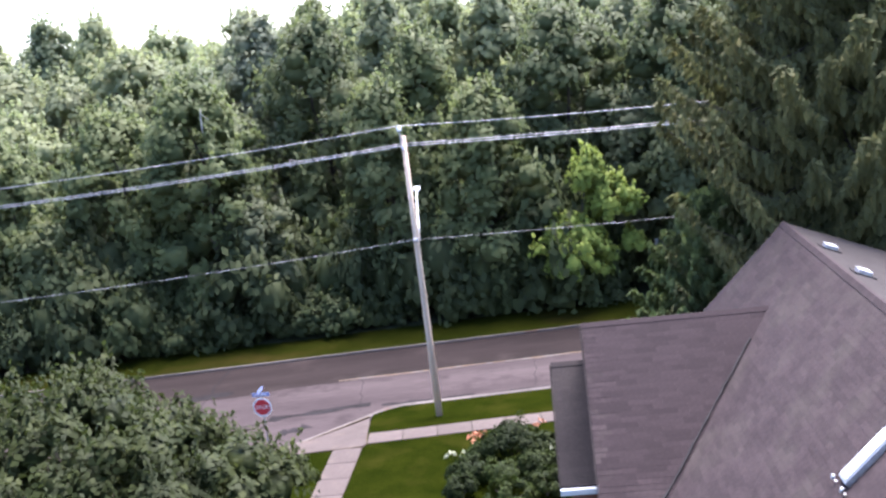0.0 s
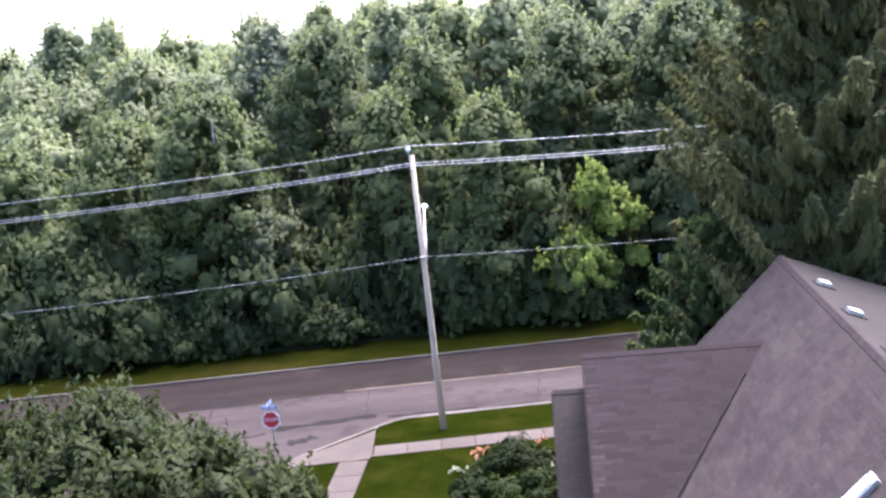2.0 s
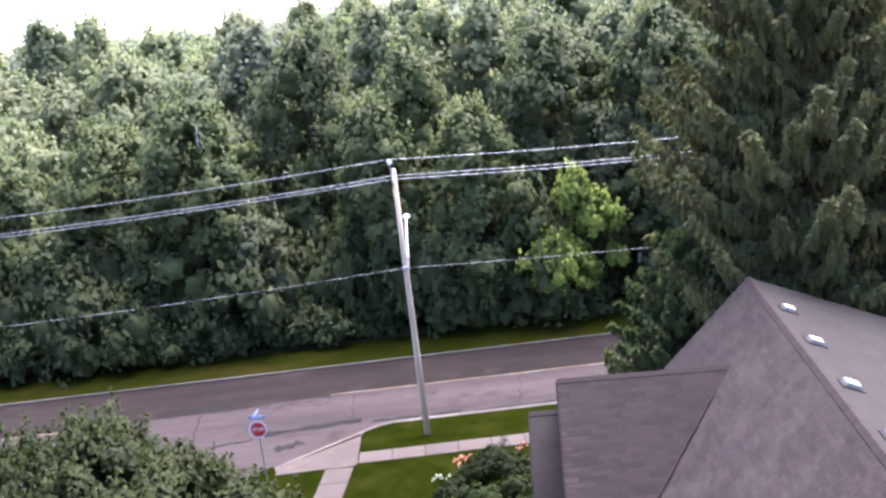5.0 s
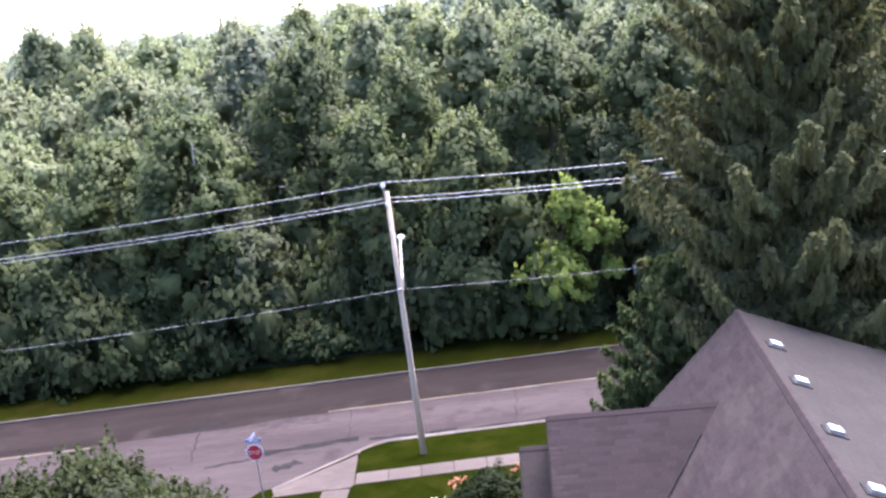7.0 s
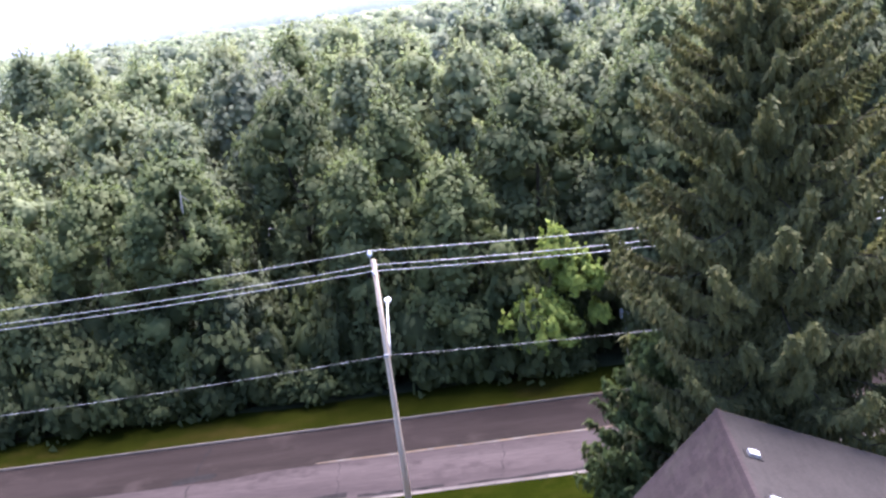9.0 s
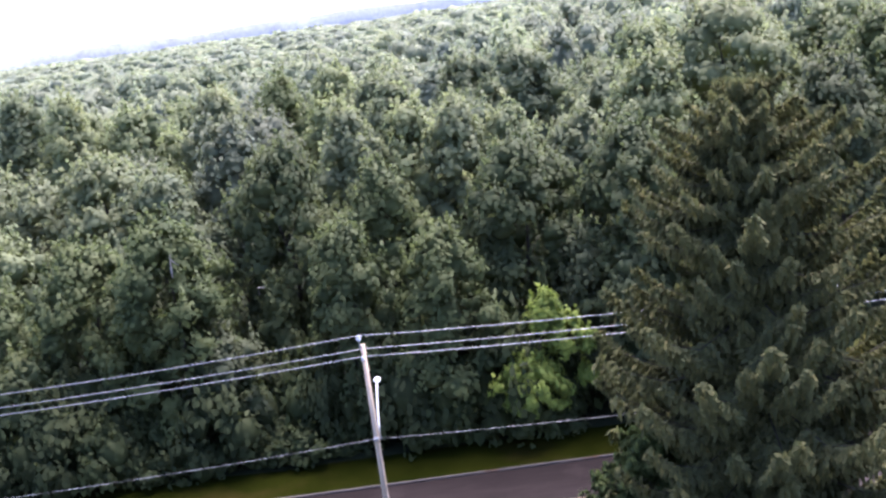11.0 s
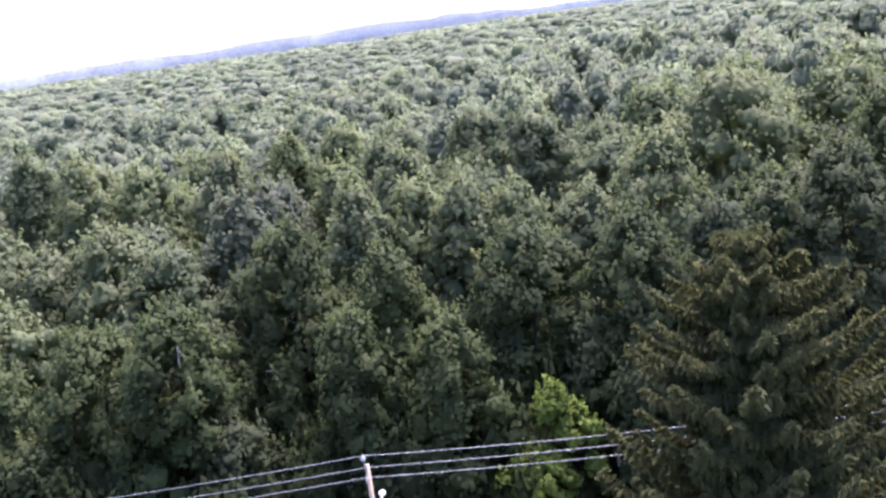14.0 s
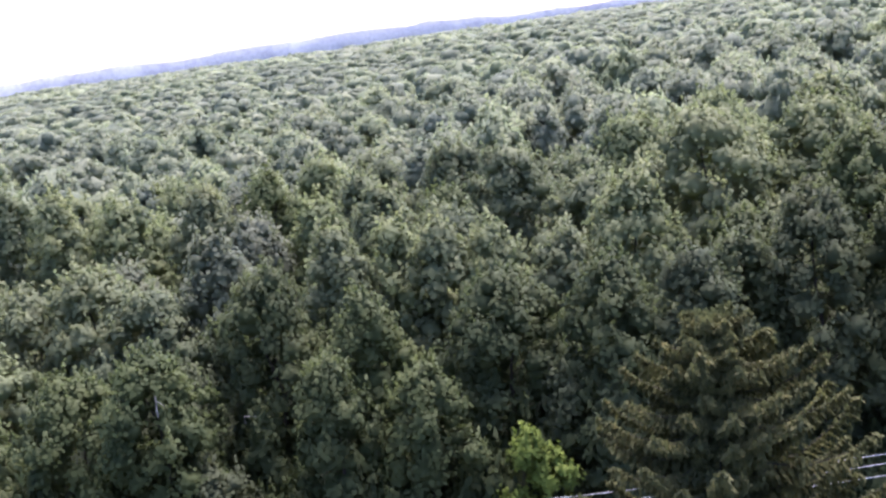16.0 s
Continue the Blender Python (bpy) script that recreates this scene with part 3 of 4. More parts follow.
for i in range(1, 14):
    ob = new("sidewalk_slab", side_slab)
    ob.parent = walk_root
    ob.matrix_basis = pose(-6.03 - 0.085 * i * 1.49, 40.2 - 1.49 * i, 0.003 * (i % 2), 0, 0, -4.8)
bm = bmesh.new()
prism(bm, [(-5.28, 40.45), (-5.3, 41.75), (-5.42, 44.55), (-6.3, 43.85), (-7.15, 43.12), (-8.05, 42.4), (-8.75, 41.8), (-9.1, 41.35), (-8.9, 40.2), (-6.75, 40.25), (-5.42, 40.25)], -0.3,
      lambda x, y: 0.034 - 0.33 * smooth01((y - 41.6 + 0.55 * (x + 5.4) * -1 - 0.4) / 2.6) if y > 41.2 else 0.034)
part("corner_ramp", bm, M_CONCRETE, walk_root, "sloping pale concrete corner ramp")
for i, (p0, p1, w) in enumerate([((-5.46, 44.4), (-9.0, 41.5), 0.07), ((-6.9, 40.22), (-5.35, 40.22), 0.06), ((-5.26, 40.4), (-5.32, 41.75), 0.05)]):
    bm = strip(bmesh.new(), wander(p0, p1, 12, 0.012, 40 + i), w, -0.5, 0.05 if i else -0.2, i)
    part("joint", bm, M_JOINT, walk_root, "dark soil-filled joint")


# ---- house ----
house = thing("house", "house with steep mauve-grey shingle roofs and white trim", "house", (8.92, 28.44, 0), -5.65)
APEX, T_LEFT, T_RIGHT = 9.88, 1.0, 0.415


def slope(name, p0, along, tan, length, run, material, single=None, label="", seed=1, course=0.145, singles=0, side=-1, butt=0.005):
    """A roof slope: a deck with overlapping shingle courses on it. p0: upper corner; along: ridge direction; side: -1 falls to the house's left, +1 to its right, as seen along."""
    p0, along = Vector(p0), Vector(along).normalized()
    flat = Vector((along.y, -along.x, 0)) * side
    down = Vector((flat.x, flat.y, -tan)).normalized()
    nor = along.cross(down)
    if nor.z < 0:
        nor = -nor
    sl = run * math.hypot(1, tan)
    bm = bmesh.new()
    vs = [bm.verts.new(p0 + along * a + down * s + nor * h) for h in (-0.22, -0.012) for a, s in ((0, 0), (length, 0), (length, sl), (0, sl))]
    for f in ((3, 2, 1, 0), (4, 5, 6, 7), (0, 1, 5, 4), (1, 2, 6, 5), (2, 3, 7, 6), (3, 0, 4, 7)):
        bm.faces.new([vs[i] for i in f])
    bmesh.ops.recalc_face_normals(bm, faces=bm.faces)
    deck = part(name, bm, material, house, label)
    rr = random.Random(seed)
    bm, made = bmesh.new(), 0
    shared = {}
    basis = Matrix((along, down, nor)).transposed().to_4x4()
    s = 0.0
    while s < sl - 0.02:
        a = -rr.uniform(0.0, 0.4)
        while a < length:
            ln = rr.choice((0.25, 0.33, 0.42, 0.55, 0.7))
            a0, a1 = max(0.0, a), min(length, a + ln)
            lift = butt * rr.choice((0.7, 0.9, 1.2))
            e = min(course + 0.01, sl - s + 0.02)
            if a1 - a0 > 0.05:
                if made < singles and a0 > 0 and a1 < length:
                    if (ln, lift) not in shared:
                        b2 = box(bmesh.new(), 0.002, ln - 0.002, 0, e, -0.006, 0.004)
                        for v in b2.verts:
                            if v.co.y > e * 0.5:
                                v.co.z += lift - 0.004
                        shared[(ln, lift)] = from_bm("shingle", b2, single)
                    ob = new("shingle", shared[(ln, lift)])
                    ob.parent = deck
                    ob.matrix_basis = Matrix.Translation(p0 + along * a + down * s) @ basis
                    made += 1
                else:
                    q = [p0 + along * x + down * y + nor * z for x, y, z in ((a0, s, 0.0), (a1, s, 0.0), (a1, s + e, lift), (a0, s + e, lift), (a1, s + e, -0.004), (a0, s + e, -0.004))]
                    v = [bm.verts.new(p) for p in q]
                    for f in (bm.faces.new((v[0], v[1], v[2], v[3])), bm.faces.new((v[3], v[2], v[4], v[5]))):
                        f.normal_update()
                        if f.normal.dot(nor) < -0.3:
                            f.normal_flip()
            a += ln
        s += course
    tagged(part("shingles", bm, material, deck), kind="stuff")
    return deck


def ridge_cap(p0, along, length, tl, tr, material):
    """Bent cap shingles in a row along a ridge, each a piece of its own."""
    p0, along = Vector(p0), Vector(along).normalized()
    left = Vector((along.y, -along.x, 0))
    n = int(length / 0.22)
    step = length / n
    bm = bmesh.new()
    for t, sgn in ((tl, -1), (tr, 1)):
        w = 0.15 / math.hypot(1, t)
        top = [(0.0, 0.0, 0.024), (step + 0.03, 0.0, 0.016), (step + 0.03, sgn * w, 0.016 - w * t), (0.0, sgn * w, 0.024 - w * t)]
        a = [bm.verts.new(p) for p in top]
        c = [bm.verts.new((x, y, z - 0.01)) for x, y, z in top]
        bm.faces.new(a), bm.faces.new(c[::-1])
        for k in range(4):
            bm.faces.new((a[k], a[(k + 1) % 4], c[(k + 1) % 4], c[k]))
    bmesh.ops.recalc_face_normals(bm, faces=bm.faces)
    me = from_bm("ridge_shingle", bm, material)
    turn = Matrix((along, left, Vector((0, 0, 1)))).transposed().to_4x4()
    for i in range(n):
        ob = new("ridge_shingle", me)
        ob.parent = house
        ob.matrix_basis = Matrix.Translation(p0 + along * (i * step)) @ turn


BACK = (0, -1, 0)
WING_Z, WING_V, WING_T, WING_U = 8.6, 3.95, 0.83, 5.95
LOW_Z, LOW_V, LOW_T, LOW_U = 7.3, 2.95, 0.86, 6.85
slope("roof_slope", (0, 0, APEX), BACK, T_LEFT, 20.0, 5.2, M_SHINGLE, label="steep mauve-grey shingle slope with paler weathered patches", seed=1, side=1)
slope("roof_slope", (0, 0, APEX), BACK, T_RIGHT, 20.0, 9.0, M_SHINGLE_WORN, label="shallow grey shingle slope carrying roof vents", seed=2, side=-1)
ridge_cap((0, 0, APEX), BACK, 20.0, T_RIGHT, T_LEFT, M_SHINGLE_PIECE)
# main walls under the roof, closed at both gables
bm = bmesh.new()
prof = [(-4.85, 0), (8.6, 0), (8.6, APEX - 8.6 * T_RIGHT - 0.27), (0, APEX - 0.3), (-4.85, APEX - 4.85 * T_LEFT - 0.35)]
for y in (-0.35, -19.6):
    bm.faces.new([bm.verts.new((x, y, z)) for x, z in prof])
bm.verts.ensure_lookup_table()
for i in range(5):
    bm.faces.new((bm.verts[i], bm.verts[(i + 1) % 5], bm.verts[5 + (i + 1) % 5], bm.verts[5 + i]))
bmesh.ops.recalc_face_normals(bm, faces=bm.faces)
part("wall", bm, M_BRICK, house, "brown brick wall")
# wing and lower wing: ridges run to the left
for z, v, t, u0, u1, run, mat, single, lab, n, sd in ((WING_Z, WING_V, WING_T, 0.9, WING_U, 4.6, M_SHINGLE, M_SHINGLE_PIECE, "mauve-grey shingle slope of the wing", 290, 3),
                                                 (LOW_Z, LOW_V, LOW_T, 4.2, LOW_U, 2.68, M_SHINGLE_DARK, M_SHINGLE_DARK, "dark grey shingle slope of the low wing", 0, 4)):
    slope("roof_slope", (-u1, -v, z), (1, 0, 0), t, u1 - u0, run, mat, single, lab, sd, singles=n, side=1, butt=0.005 if n else 0.002)
    slope("roof_slope", (-u1, -v, z), (1, 0, 0), t, u1 - u0, run, mat, single, lab, sd + 10, side=-1)
    ridge_cap((-u1, -v, z), (1, 0, 0), u1 - u0 - 0.3, t, t, mat)
    bm = bmesh.new()
    w = run - 0.35
    prof = [(-v - w, 0), (-v + w, 0), (-v + w, z - t * w - 0.3), (-v, z - 0.3), (-v - w, z - t * w - 0.3)]
    for x in (-u1 + 0.25, -u0 - 0.6):
        bm.faces.new([bm.verts.new((x, y, zz)) for y, zz in prof])
    bm.verts.ensure_lookup_table()
    for i in range(5):
        bm.faces.new((bm.verts[i], bm.verts[(i + 1) % 5], bm.verts[5 + (i + 1) % 5], bm.verts[5 + i]))
    bmesh.ops.recalc_face_normals(bm, faces=bm.faces)
    part("wall", bm, M_BRICK, house, "brown brick wall")
    for sgn in (-1, 1):
        ye, ze = -v + sgn * (run + 0.05), z - t * run - 0.12
        b2 = box(bmesh.new(), -u1 - 0.02, -u0 - 1.2, ye - 0.07, ye + 0.07, ze - 0.1, ze + 0.06, 0.015)
        part("gutter", b2, M_WHITE, house, "white metal gutter")
        b2 = bmesh.new()
        q = [(-u1 - 0.012, -v, z - 0.04), (-u1 - 0.012, -v, z - 0.24), (-u1 - 0.012, -v + sgn * run, z - 0.24 - t * run), (-u1 - 0.012, -v + sgn * run, z - 0.04 - t * run)]
        f1 = [b2.verts.new(p) for p in q]
        f2 = [b2.verts.new((x - 0.03, y, zz)) for x, y, zz in q]
        b2.faces.new(f1), b2.faces.new(f2[::-1])
        for i in range(4):
            b2.faces.new((f1[i], f1[(i + 1) % 4], f2[(i + 1) % 4], f2[i]))
        bmesh.ops.recalc_face_normals(b2, faces=b2.faces)
        part("rake_board", b2, M_SHINGLE_DARK, house, "dark rake board along the gable")

# dark ragged line as painted shade where the wing's roof meets the steep slope
rr = random.Random(8)
bm = bmesh.new()
line = []
for i in range(26):
    u = 1.85 + (5.2 - 1.85) * i / 25
    v = WING_V + (WING_Z - APEX + u * T_LEFT) / WING_T
    line.append((-u - 0.04 - 0.09 * i / 25 - rr.uniform(0, 0.03), -v, WING_Z - WING_T * (v - WING_V) + 0.012))
tube(bm, line, [0.022 + 0.03 * rr.random() for _ in line], 5)
part("valley_shade_line", bm, M_SHADE_TAR, house, "dark ragged line painting the shingle edge's shade in the valley")

# roof vents beside the main ridge
def roof_vent(v, off):
    root = new("roof_vent")
    root.parent = house
    tagged(root, label="white metal box vent with a sloping hood")
    root.matrix_basis = Matrix.Translation((off, -v, APEX - off * T_RIGHT)) @ Matrix.Rotation(math.atan(T_RIGHT), 4, "Y")
    part("flashing", box(bmesh.new(), -0.26, 0.26, -0.24, 0.24, -0.02, 0.03), M_SHADE_TAR, root, "dark flashing")
    bm = box(bmesh.new(), -0.16, 0.16, -0.16, 0.16, 0.0, 0.12, 0.01)
    part("throat", bm, M_STEEL, root)
    bm = box(bmesh.new(), -0.14, 0.15, -0.15, 0.15, 0.08, 0.125, 0.02)
    part("hood", bm, M_WHITE, root, "white hood")


VENTS = [(2.95, 0.5), (5.75, 0.5), (8.75, 0.5), (11.6, 0.5)]
for v, off in VENTS:
    roof_vent(v, off)

# skylight on the steep slope
sk = new("skylight")
sk.parent = house
tagged(sk, label="narrow skylight with white metal frame and sky reflection painted on")
sk.matrix_basis = Matrix.Translation((-1.55, -12.75, APEX - 1.55)) @ Matrix.Rotation(-math.atan(T_LEFT), 4, "Y")
part("curb", box(bmesh.new(), -0.48, 0.7, -0.19, 0.19, -0.05, 0.1, 0.01), M_STEEL, sk)
# Opaque white pane: the sky's reflection is painted, not mirrored.
part("pane", box(bmesh.new(), -0.42, 0.6, -0.155, 0.155, 0.1, 0.125, 0.01), M_WHITE, sk, "pane painted white as reflected sky")
for sx in (-0.26, 0.26):
    part("bracket", tube(bmesh.new(), [(-0.6, sx, 0.0), (-0.6, sx, 0.09), (-0.54, sx, 0.12)], 0.035, 8), M_STEEL, sk, "small shiny metal bracket", True)


# ---- utility poles and wires ----
PX, PY = -2.18, 43.15


def utility_pole():
    root = thing("utility_pole", "weathered grey wooden utility pole with a street lamp arm", "utility pole", (PX, PY, -0.15))
    part("shaft", tube(bmesh.new(), [(0.0, 0, -0.3), (0.0, 0, 4), (0.01, 0, 8), (0.03, 0, 12.6)], [0.155, 0.14, 0.125, 0.1], 14), M_POLE, root, smooth=True)
    part("top_pin", tube(bmesh.new(), [(-0.08, 0, 12.3), (-0.1, 0, 12.75), (-0.1, 0, 12.9)], 0.03, 6), M_STEEL, root)
    bm = bmesh.new()
    for z, r in ((12.84, 0.1), (12.92, 0.13), (13.0, 0.09)):
        tube(bm, [(-0.1, 0, z - 0.03), (-0.1, 0, z + 0.035)], [r, r * 0.75], 10)
    part("insulator", bm, M_PORCELAIN, root, "pale ribbed insulator")
    part("bracket", box(bmesh.new(), -0.06, 0.06, -0.6, 0.6, 11.98, 12.08, 0.01), M_POLE, root)
    for y in (-0.55, 0.55):
        bm = bmesh.new()
        for z, r in ((12.1, 0.06), (12.15, 0.075), (12.2, 0.05)):
            tube(bm, [(0, y, z - 0.03), (0, y, z + 0.03)], [r, r * 0.8], 8)
        part("insulator", bm, M_PORCELAIN, root, "pale ribbed insulator")
    part("cable_clamp", box(bmesh.new(), -0.12, 0.12, -0.3, -0.14, 8.05, 8.2, 0.02), M_STEEL, root)
    bm = tube(bmesh.new(), [(0.16, 0.1, 8.0), (0.17, 0.35, 8.6), (0.18, 0.9, 9.2), (0.19, 1.7, 9.75), (0.2, 2.4, 9.95)], [0.05, 0.05, 0.045, 0.04, 0.04], 8)
    part("lamp_arm", bm, M_WHITE, root, "curved pale metal lamp arm", True)
    bm = bmesh.new()
    bmesh.ops.create_uvsphere(bm, u_segments=14, v_segments=8, radius=0.3, matrix=Matrix.Translation((0.2, 2.55, 9.93)) @ Matrix.Diagonal((0.6, 1.0, 0.45, 1)))
    part("lamp_head", bm, M_WHITE, root, "rounded pale street lamp head", True)
    return root


pole = utility_pole()
SPAN = 39.0
for sgn in (-1, 1):
    copy_thing(pole, pose(PX + sgn * SPAN, PY, -0.15))


def wire(name, y, z, sag, radius, material, label, dx=0.0, sag_right=None):
    root = bmesh.new()
    pts = []
    for k in (-2, -1, 0, 1):
        for i in range(14):
            f = i / 14
            pts.append((PX + dx + SPAN * (k + f), y, z - (sag if k < 0 else sag_right or sag) * 4 * f * (1 - f)))
    pts = [p for p in pts if -SPAN - 0.5 <= p[0] - PX <= SPAN + 0.5] + [(PX + dx + SPAN, y, z)]
    tube(root, pts, radius, 6)
    return tagged(new(name, from_bm(name, root, material, True)), label, "wire", "overhead wires")


wire("power_wire", PY, 12.88, 0.52, 0.016, M_WIRE, "bare silvery power wire along the pole tops", -0.1, 0.66)
wire("power_wire", PY - 0.55, 12.07, 0.48, 0.016, M_WIRE, "bare silvery power wire on the pole's bracket", 0.0, 0.6)
wire("power_wire", PY + 0.55, 12.07, 0.5, 0.016, M_WIRE, "bare silvery power wire on the pole's bracket", 0.0, 0.6)
wire("phone_cable", PY - 0.25, 8.0, 0.5, 0.014, M_CABLE, "lashed phone cable spiralled in light and dark")


# ---- stop sign ----
def letters(text, size, material, parent, at, name="lettering"):
    cu = bpy.data.curves.new(name, "FONT")
    cu.body, cu.size, cu.align_x, cu.align_y, cu.extrude = text, size, "CENTER", "CENTER", 0.002
    tmp = new(name, cu)
    me = bpy.data.meshes.new_from_object(tmp.evaluated_get(bpy.context.evaluated_depsgraph_get()))
    bpy.data.objects.remove(tmp)
    me.materials.append(material)
    ob = new(name, me)
    ob.parent = parent
    ob.matrix_basis = at
    return ob


sign = thing("stop_sign", "red octagonal stop sign with blue street-name blades on a steel post", "stop sign", (-9.22, 39.9, -0.03), -6)
part("post", tube(bmesh.new(), [(0, 0.04, -0.2), (0, 0.04, 3.15)], 0.035, 8), M_STEEL, sign, "dark steel post")


def octagon(r, y0, y1, z):
    bm = bmesh.new()
    ring = [(r / math.cos(math.pi / 8) * math.cos(math.pi / 8 + k * math.pi / 4), r / math.cos(math.pi / 8) * math.sin(math.pi / 8 + k * math.pi / 4)) for k in range(8)]
    a = [bm.verts.new((x, y0, z + h)) for x, h in ring]
    b = [bm.verts.new((x, y1, z + h)) for x, h in ring]
    bm.faces.new(a), bm.faces.new(b[::-1])
    for k in range(8):
        bm.faces.new((a[k], a[(k + 1) % 8], b[(k + 1) % 8], b[k]))
    bmesh.ops.recalc_face_normals(bm, faces=bm.faces)
    return bm


part("sign_border", octagon(0.385, -0.006, 0.0, 2.4), M_SIGN_WHITE, sign, "white border of the sign")
plate = part("sign_face", octagon(0.325, -0.011, -0.007, 2.4), M_RED, sign, "red face of the sign")
letters("STOP", 0.235, M_SIGN_WHITE, sign, pose(0, -0.014, 2.4, 90, 0, 0))
part("name_blade", box(bmesh.new(), -0.36, 0.36, 0.03, 0.045, 2.86, 3.02, 0.004), M_BLUE, sign, "blue street-name blade")
bm = box(bmesh.new(), -0.008, 0.008, -0.36, 0.4, 3.03, 3.19, 0.004)
part("name_blade", bm, M_BLUE, sign, "blue street-name blade")
for x0, x1 in ((-0.26, -0.05), (0.0, 0.24)):
    part("lettering_bar", box(bmesh.new(), x0, x1, 0.026, 0.031, 2.92, 2.96), M_SIGN_WHITE, sign, "white bar")

# sheet-metal board on a post at the wood's edge
board = thing("metal_board", "small grey sheet-metal board on a post at the wood's edge", "board", (11.7, 61.3, -0.4), 20)
part("post", tube(bmesh.new(), [(0, 0.05, -0.2), (0, 0.05, 3.2)], 0.04, 6), M_STEEL, board)
part("panel", box(bmesh.new(), -0.32, 0.32, -0.02, 0.0, 2.6, 3.2, 0.01), M_GREY_BOX, board)
part("rim", box(bmesh.new(), -0.35, 0.35, 0.0, 0.03, 2.57, 3.23, 0.01), M_STEEL, board)


# ---- trees ----
WOOD = "tall green broadleaved tree in the dense wood"


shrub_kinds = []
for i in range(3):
    bush = thing("understory_shrub", "leafy green shrub, darkened as if unlit, at the edge of the wood", "shrub", group="shrubs at the wood's edge")
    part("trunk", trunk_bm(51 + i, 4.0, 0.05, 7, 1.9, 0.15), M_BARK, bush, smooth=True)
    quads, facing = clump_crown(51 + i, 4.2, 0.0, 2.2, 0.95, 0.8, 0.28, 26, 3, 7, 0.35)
    crown = new("crown", quads_mesh("crown", quads, M_EDGE_SHADED, facing))
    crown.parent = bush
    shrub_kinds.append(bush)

rnd = random.Random(21)
taken = []
originals = {id(k): False for k in shrub_kinds}


def set_tree(kind, base, x, y, top, wide):
    """Puts the kind's own object first, then copies."""
    z = land(x, y) - 0.05
    sz = (top - z) / base
    wide *= max(0.8, sz) ** 0.7
    m = pose(x, y, z, rnd.uniform(-4, 4), rnd.uniform(-4, 4), rnd.uniform(0, 360)) @ Matrix.Diagonal((wide, wide, sz, 1))
    if not originals[id(kind)]:
        originals[id(kind)] = True
        kind.matrix_basis = m
        return kind
    return copy_thing(kind, m)


def wood_tree(seed, x, y, top, radius, low, material, label=WOOD, **shape):
    """A tree of the wood with its own crown: foot, height of its top, crown radius and the height where the crown begins."""
    z = land(x, y) - 0.05
    root = thing("broadleaf_tree", label, "tree", (x, y, z), group="trees of the wood")
    h = top - z
    part("trunk", trunk_bm(seed, h * 0.94, 0.0125 * h, 9, radius * 0.8, 0.4), M_BARK, root, smooth=True)
    quads, facing = clump_crown(seed, h + 0.35, low, radius, **shape)
    crown = new("crown", quads_mesh("crown", quads, material, facing))
    crown.parent = root
    taken.append((x, y, radius))
    return root


LIGHT = "broad pale green tree with upright shoots in the wood"
GREYISH = "thin greyish-green tree rising out of the wood"
DARKER = "dark green broadleaved tree standing in shade of the wood"
# the trees that stand out: foot, top, crown radius, crown base
EDGE_TREES = [(-16.2, 64.6, 16.2, 4.1, 2.5, LIGHT), (-22.3, 66.5, 15.0, 4.2, 2.0, WOOD), (-9.0, 70.6, 19.3, 4.0, 4.0, WOOD), (-2.0, 67.8, 17.4, 2.7, 5.0, WOOD), (-4.4, 62.8, 14.7, 2.6, 3.0, WOOD),
              (1.6, 61.6, 13.6, 3.1, 2.2, WOOD), (7.4, 66.8, 17.9, 4.5, 3.5, WOOD), (14.3, 64.0, 18.4, 4.0, 3.0, WOOD), (19.4, 62.6, 18.6, 3.2, 2.5, DARKER), (-9.8, 67.2, 10.6, 1.7, 2.0, WOOD),
              (13.6, 60.9, 11.4, 2.3, 1.0, DARKER), (28.4, 66.0, 20.9, 4.6, 3.0, DARKER), (23.6, 66.5, 18.0, 3.8, 2.5, DARKER), (34.5, 64.5, 20.0, 4.2, 2.5, DARKER), (-29.5, 66.5, 13.5, 4.0, 1.5, WOOD),
              (-13.0, 62.8, 8.6, 2.4, 0.8, DARKER), (-33.5, 64.0, 12.0, 3.4, 1.0, WOOD), (10.8, 63.8, 12.0, 2.2, 1.5, DARKER), (-26.0, 62.6, 9.0, 2.8, 0.8, WOOD)]
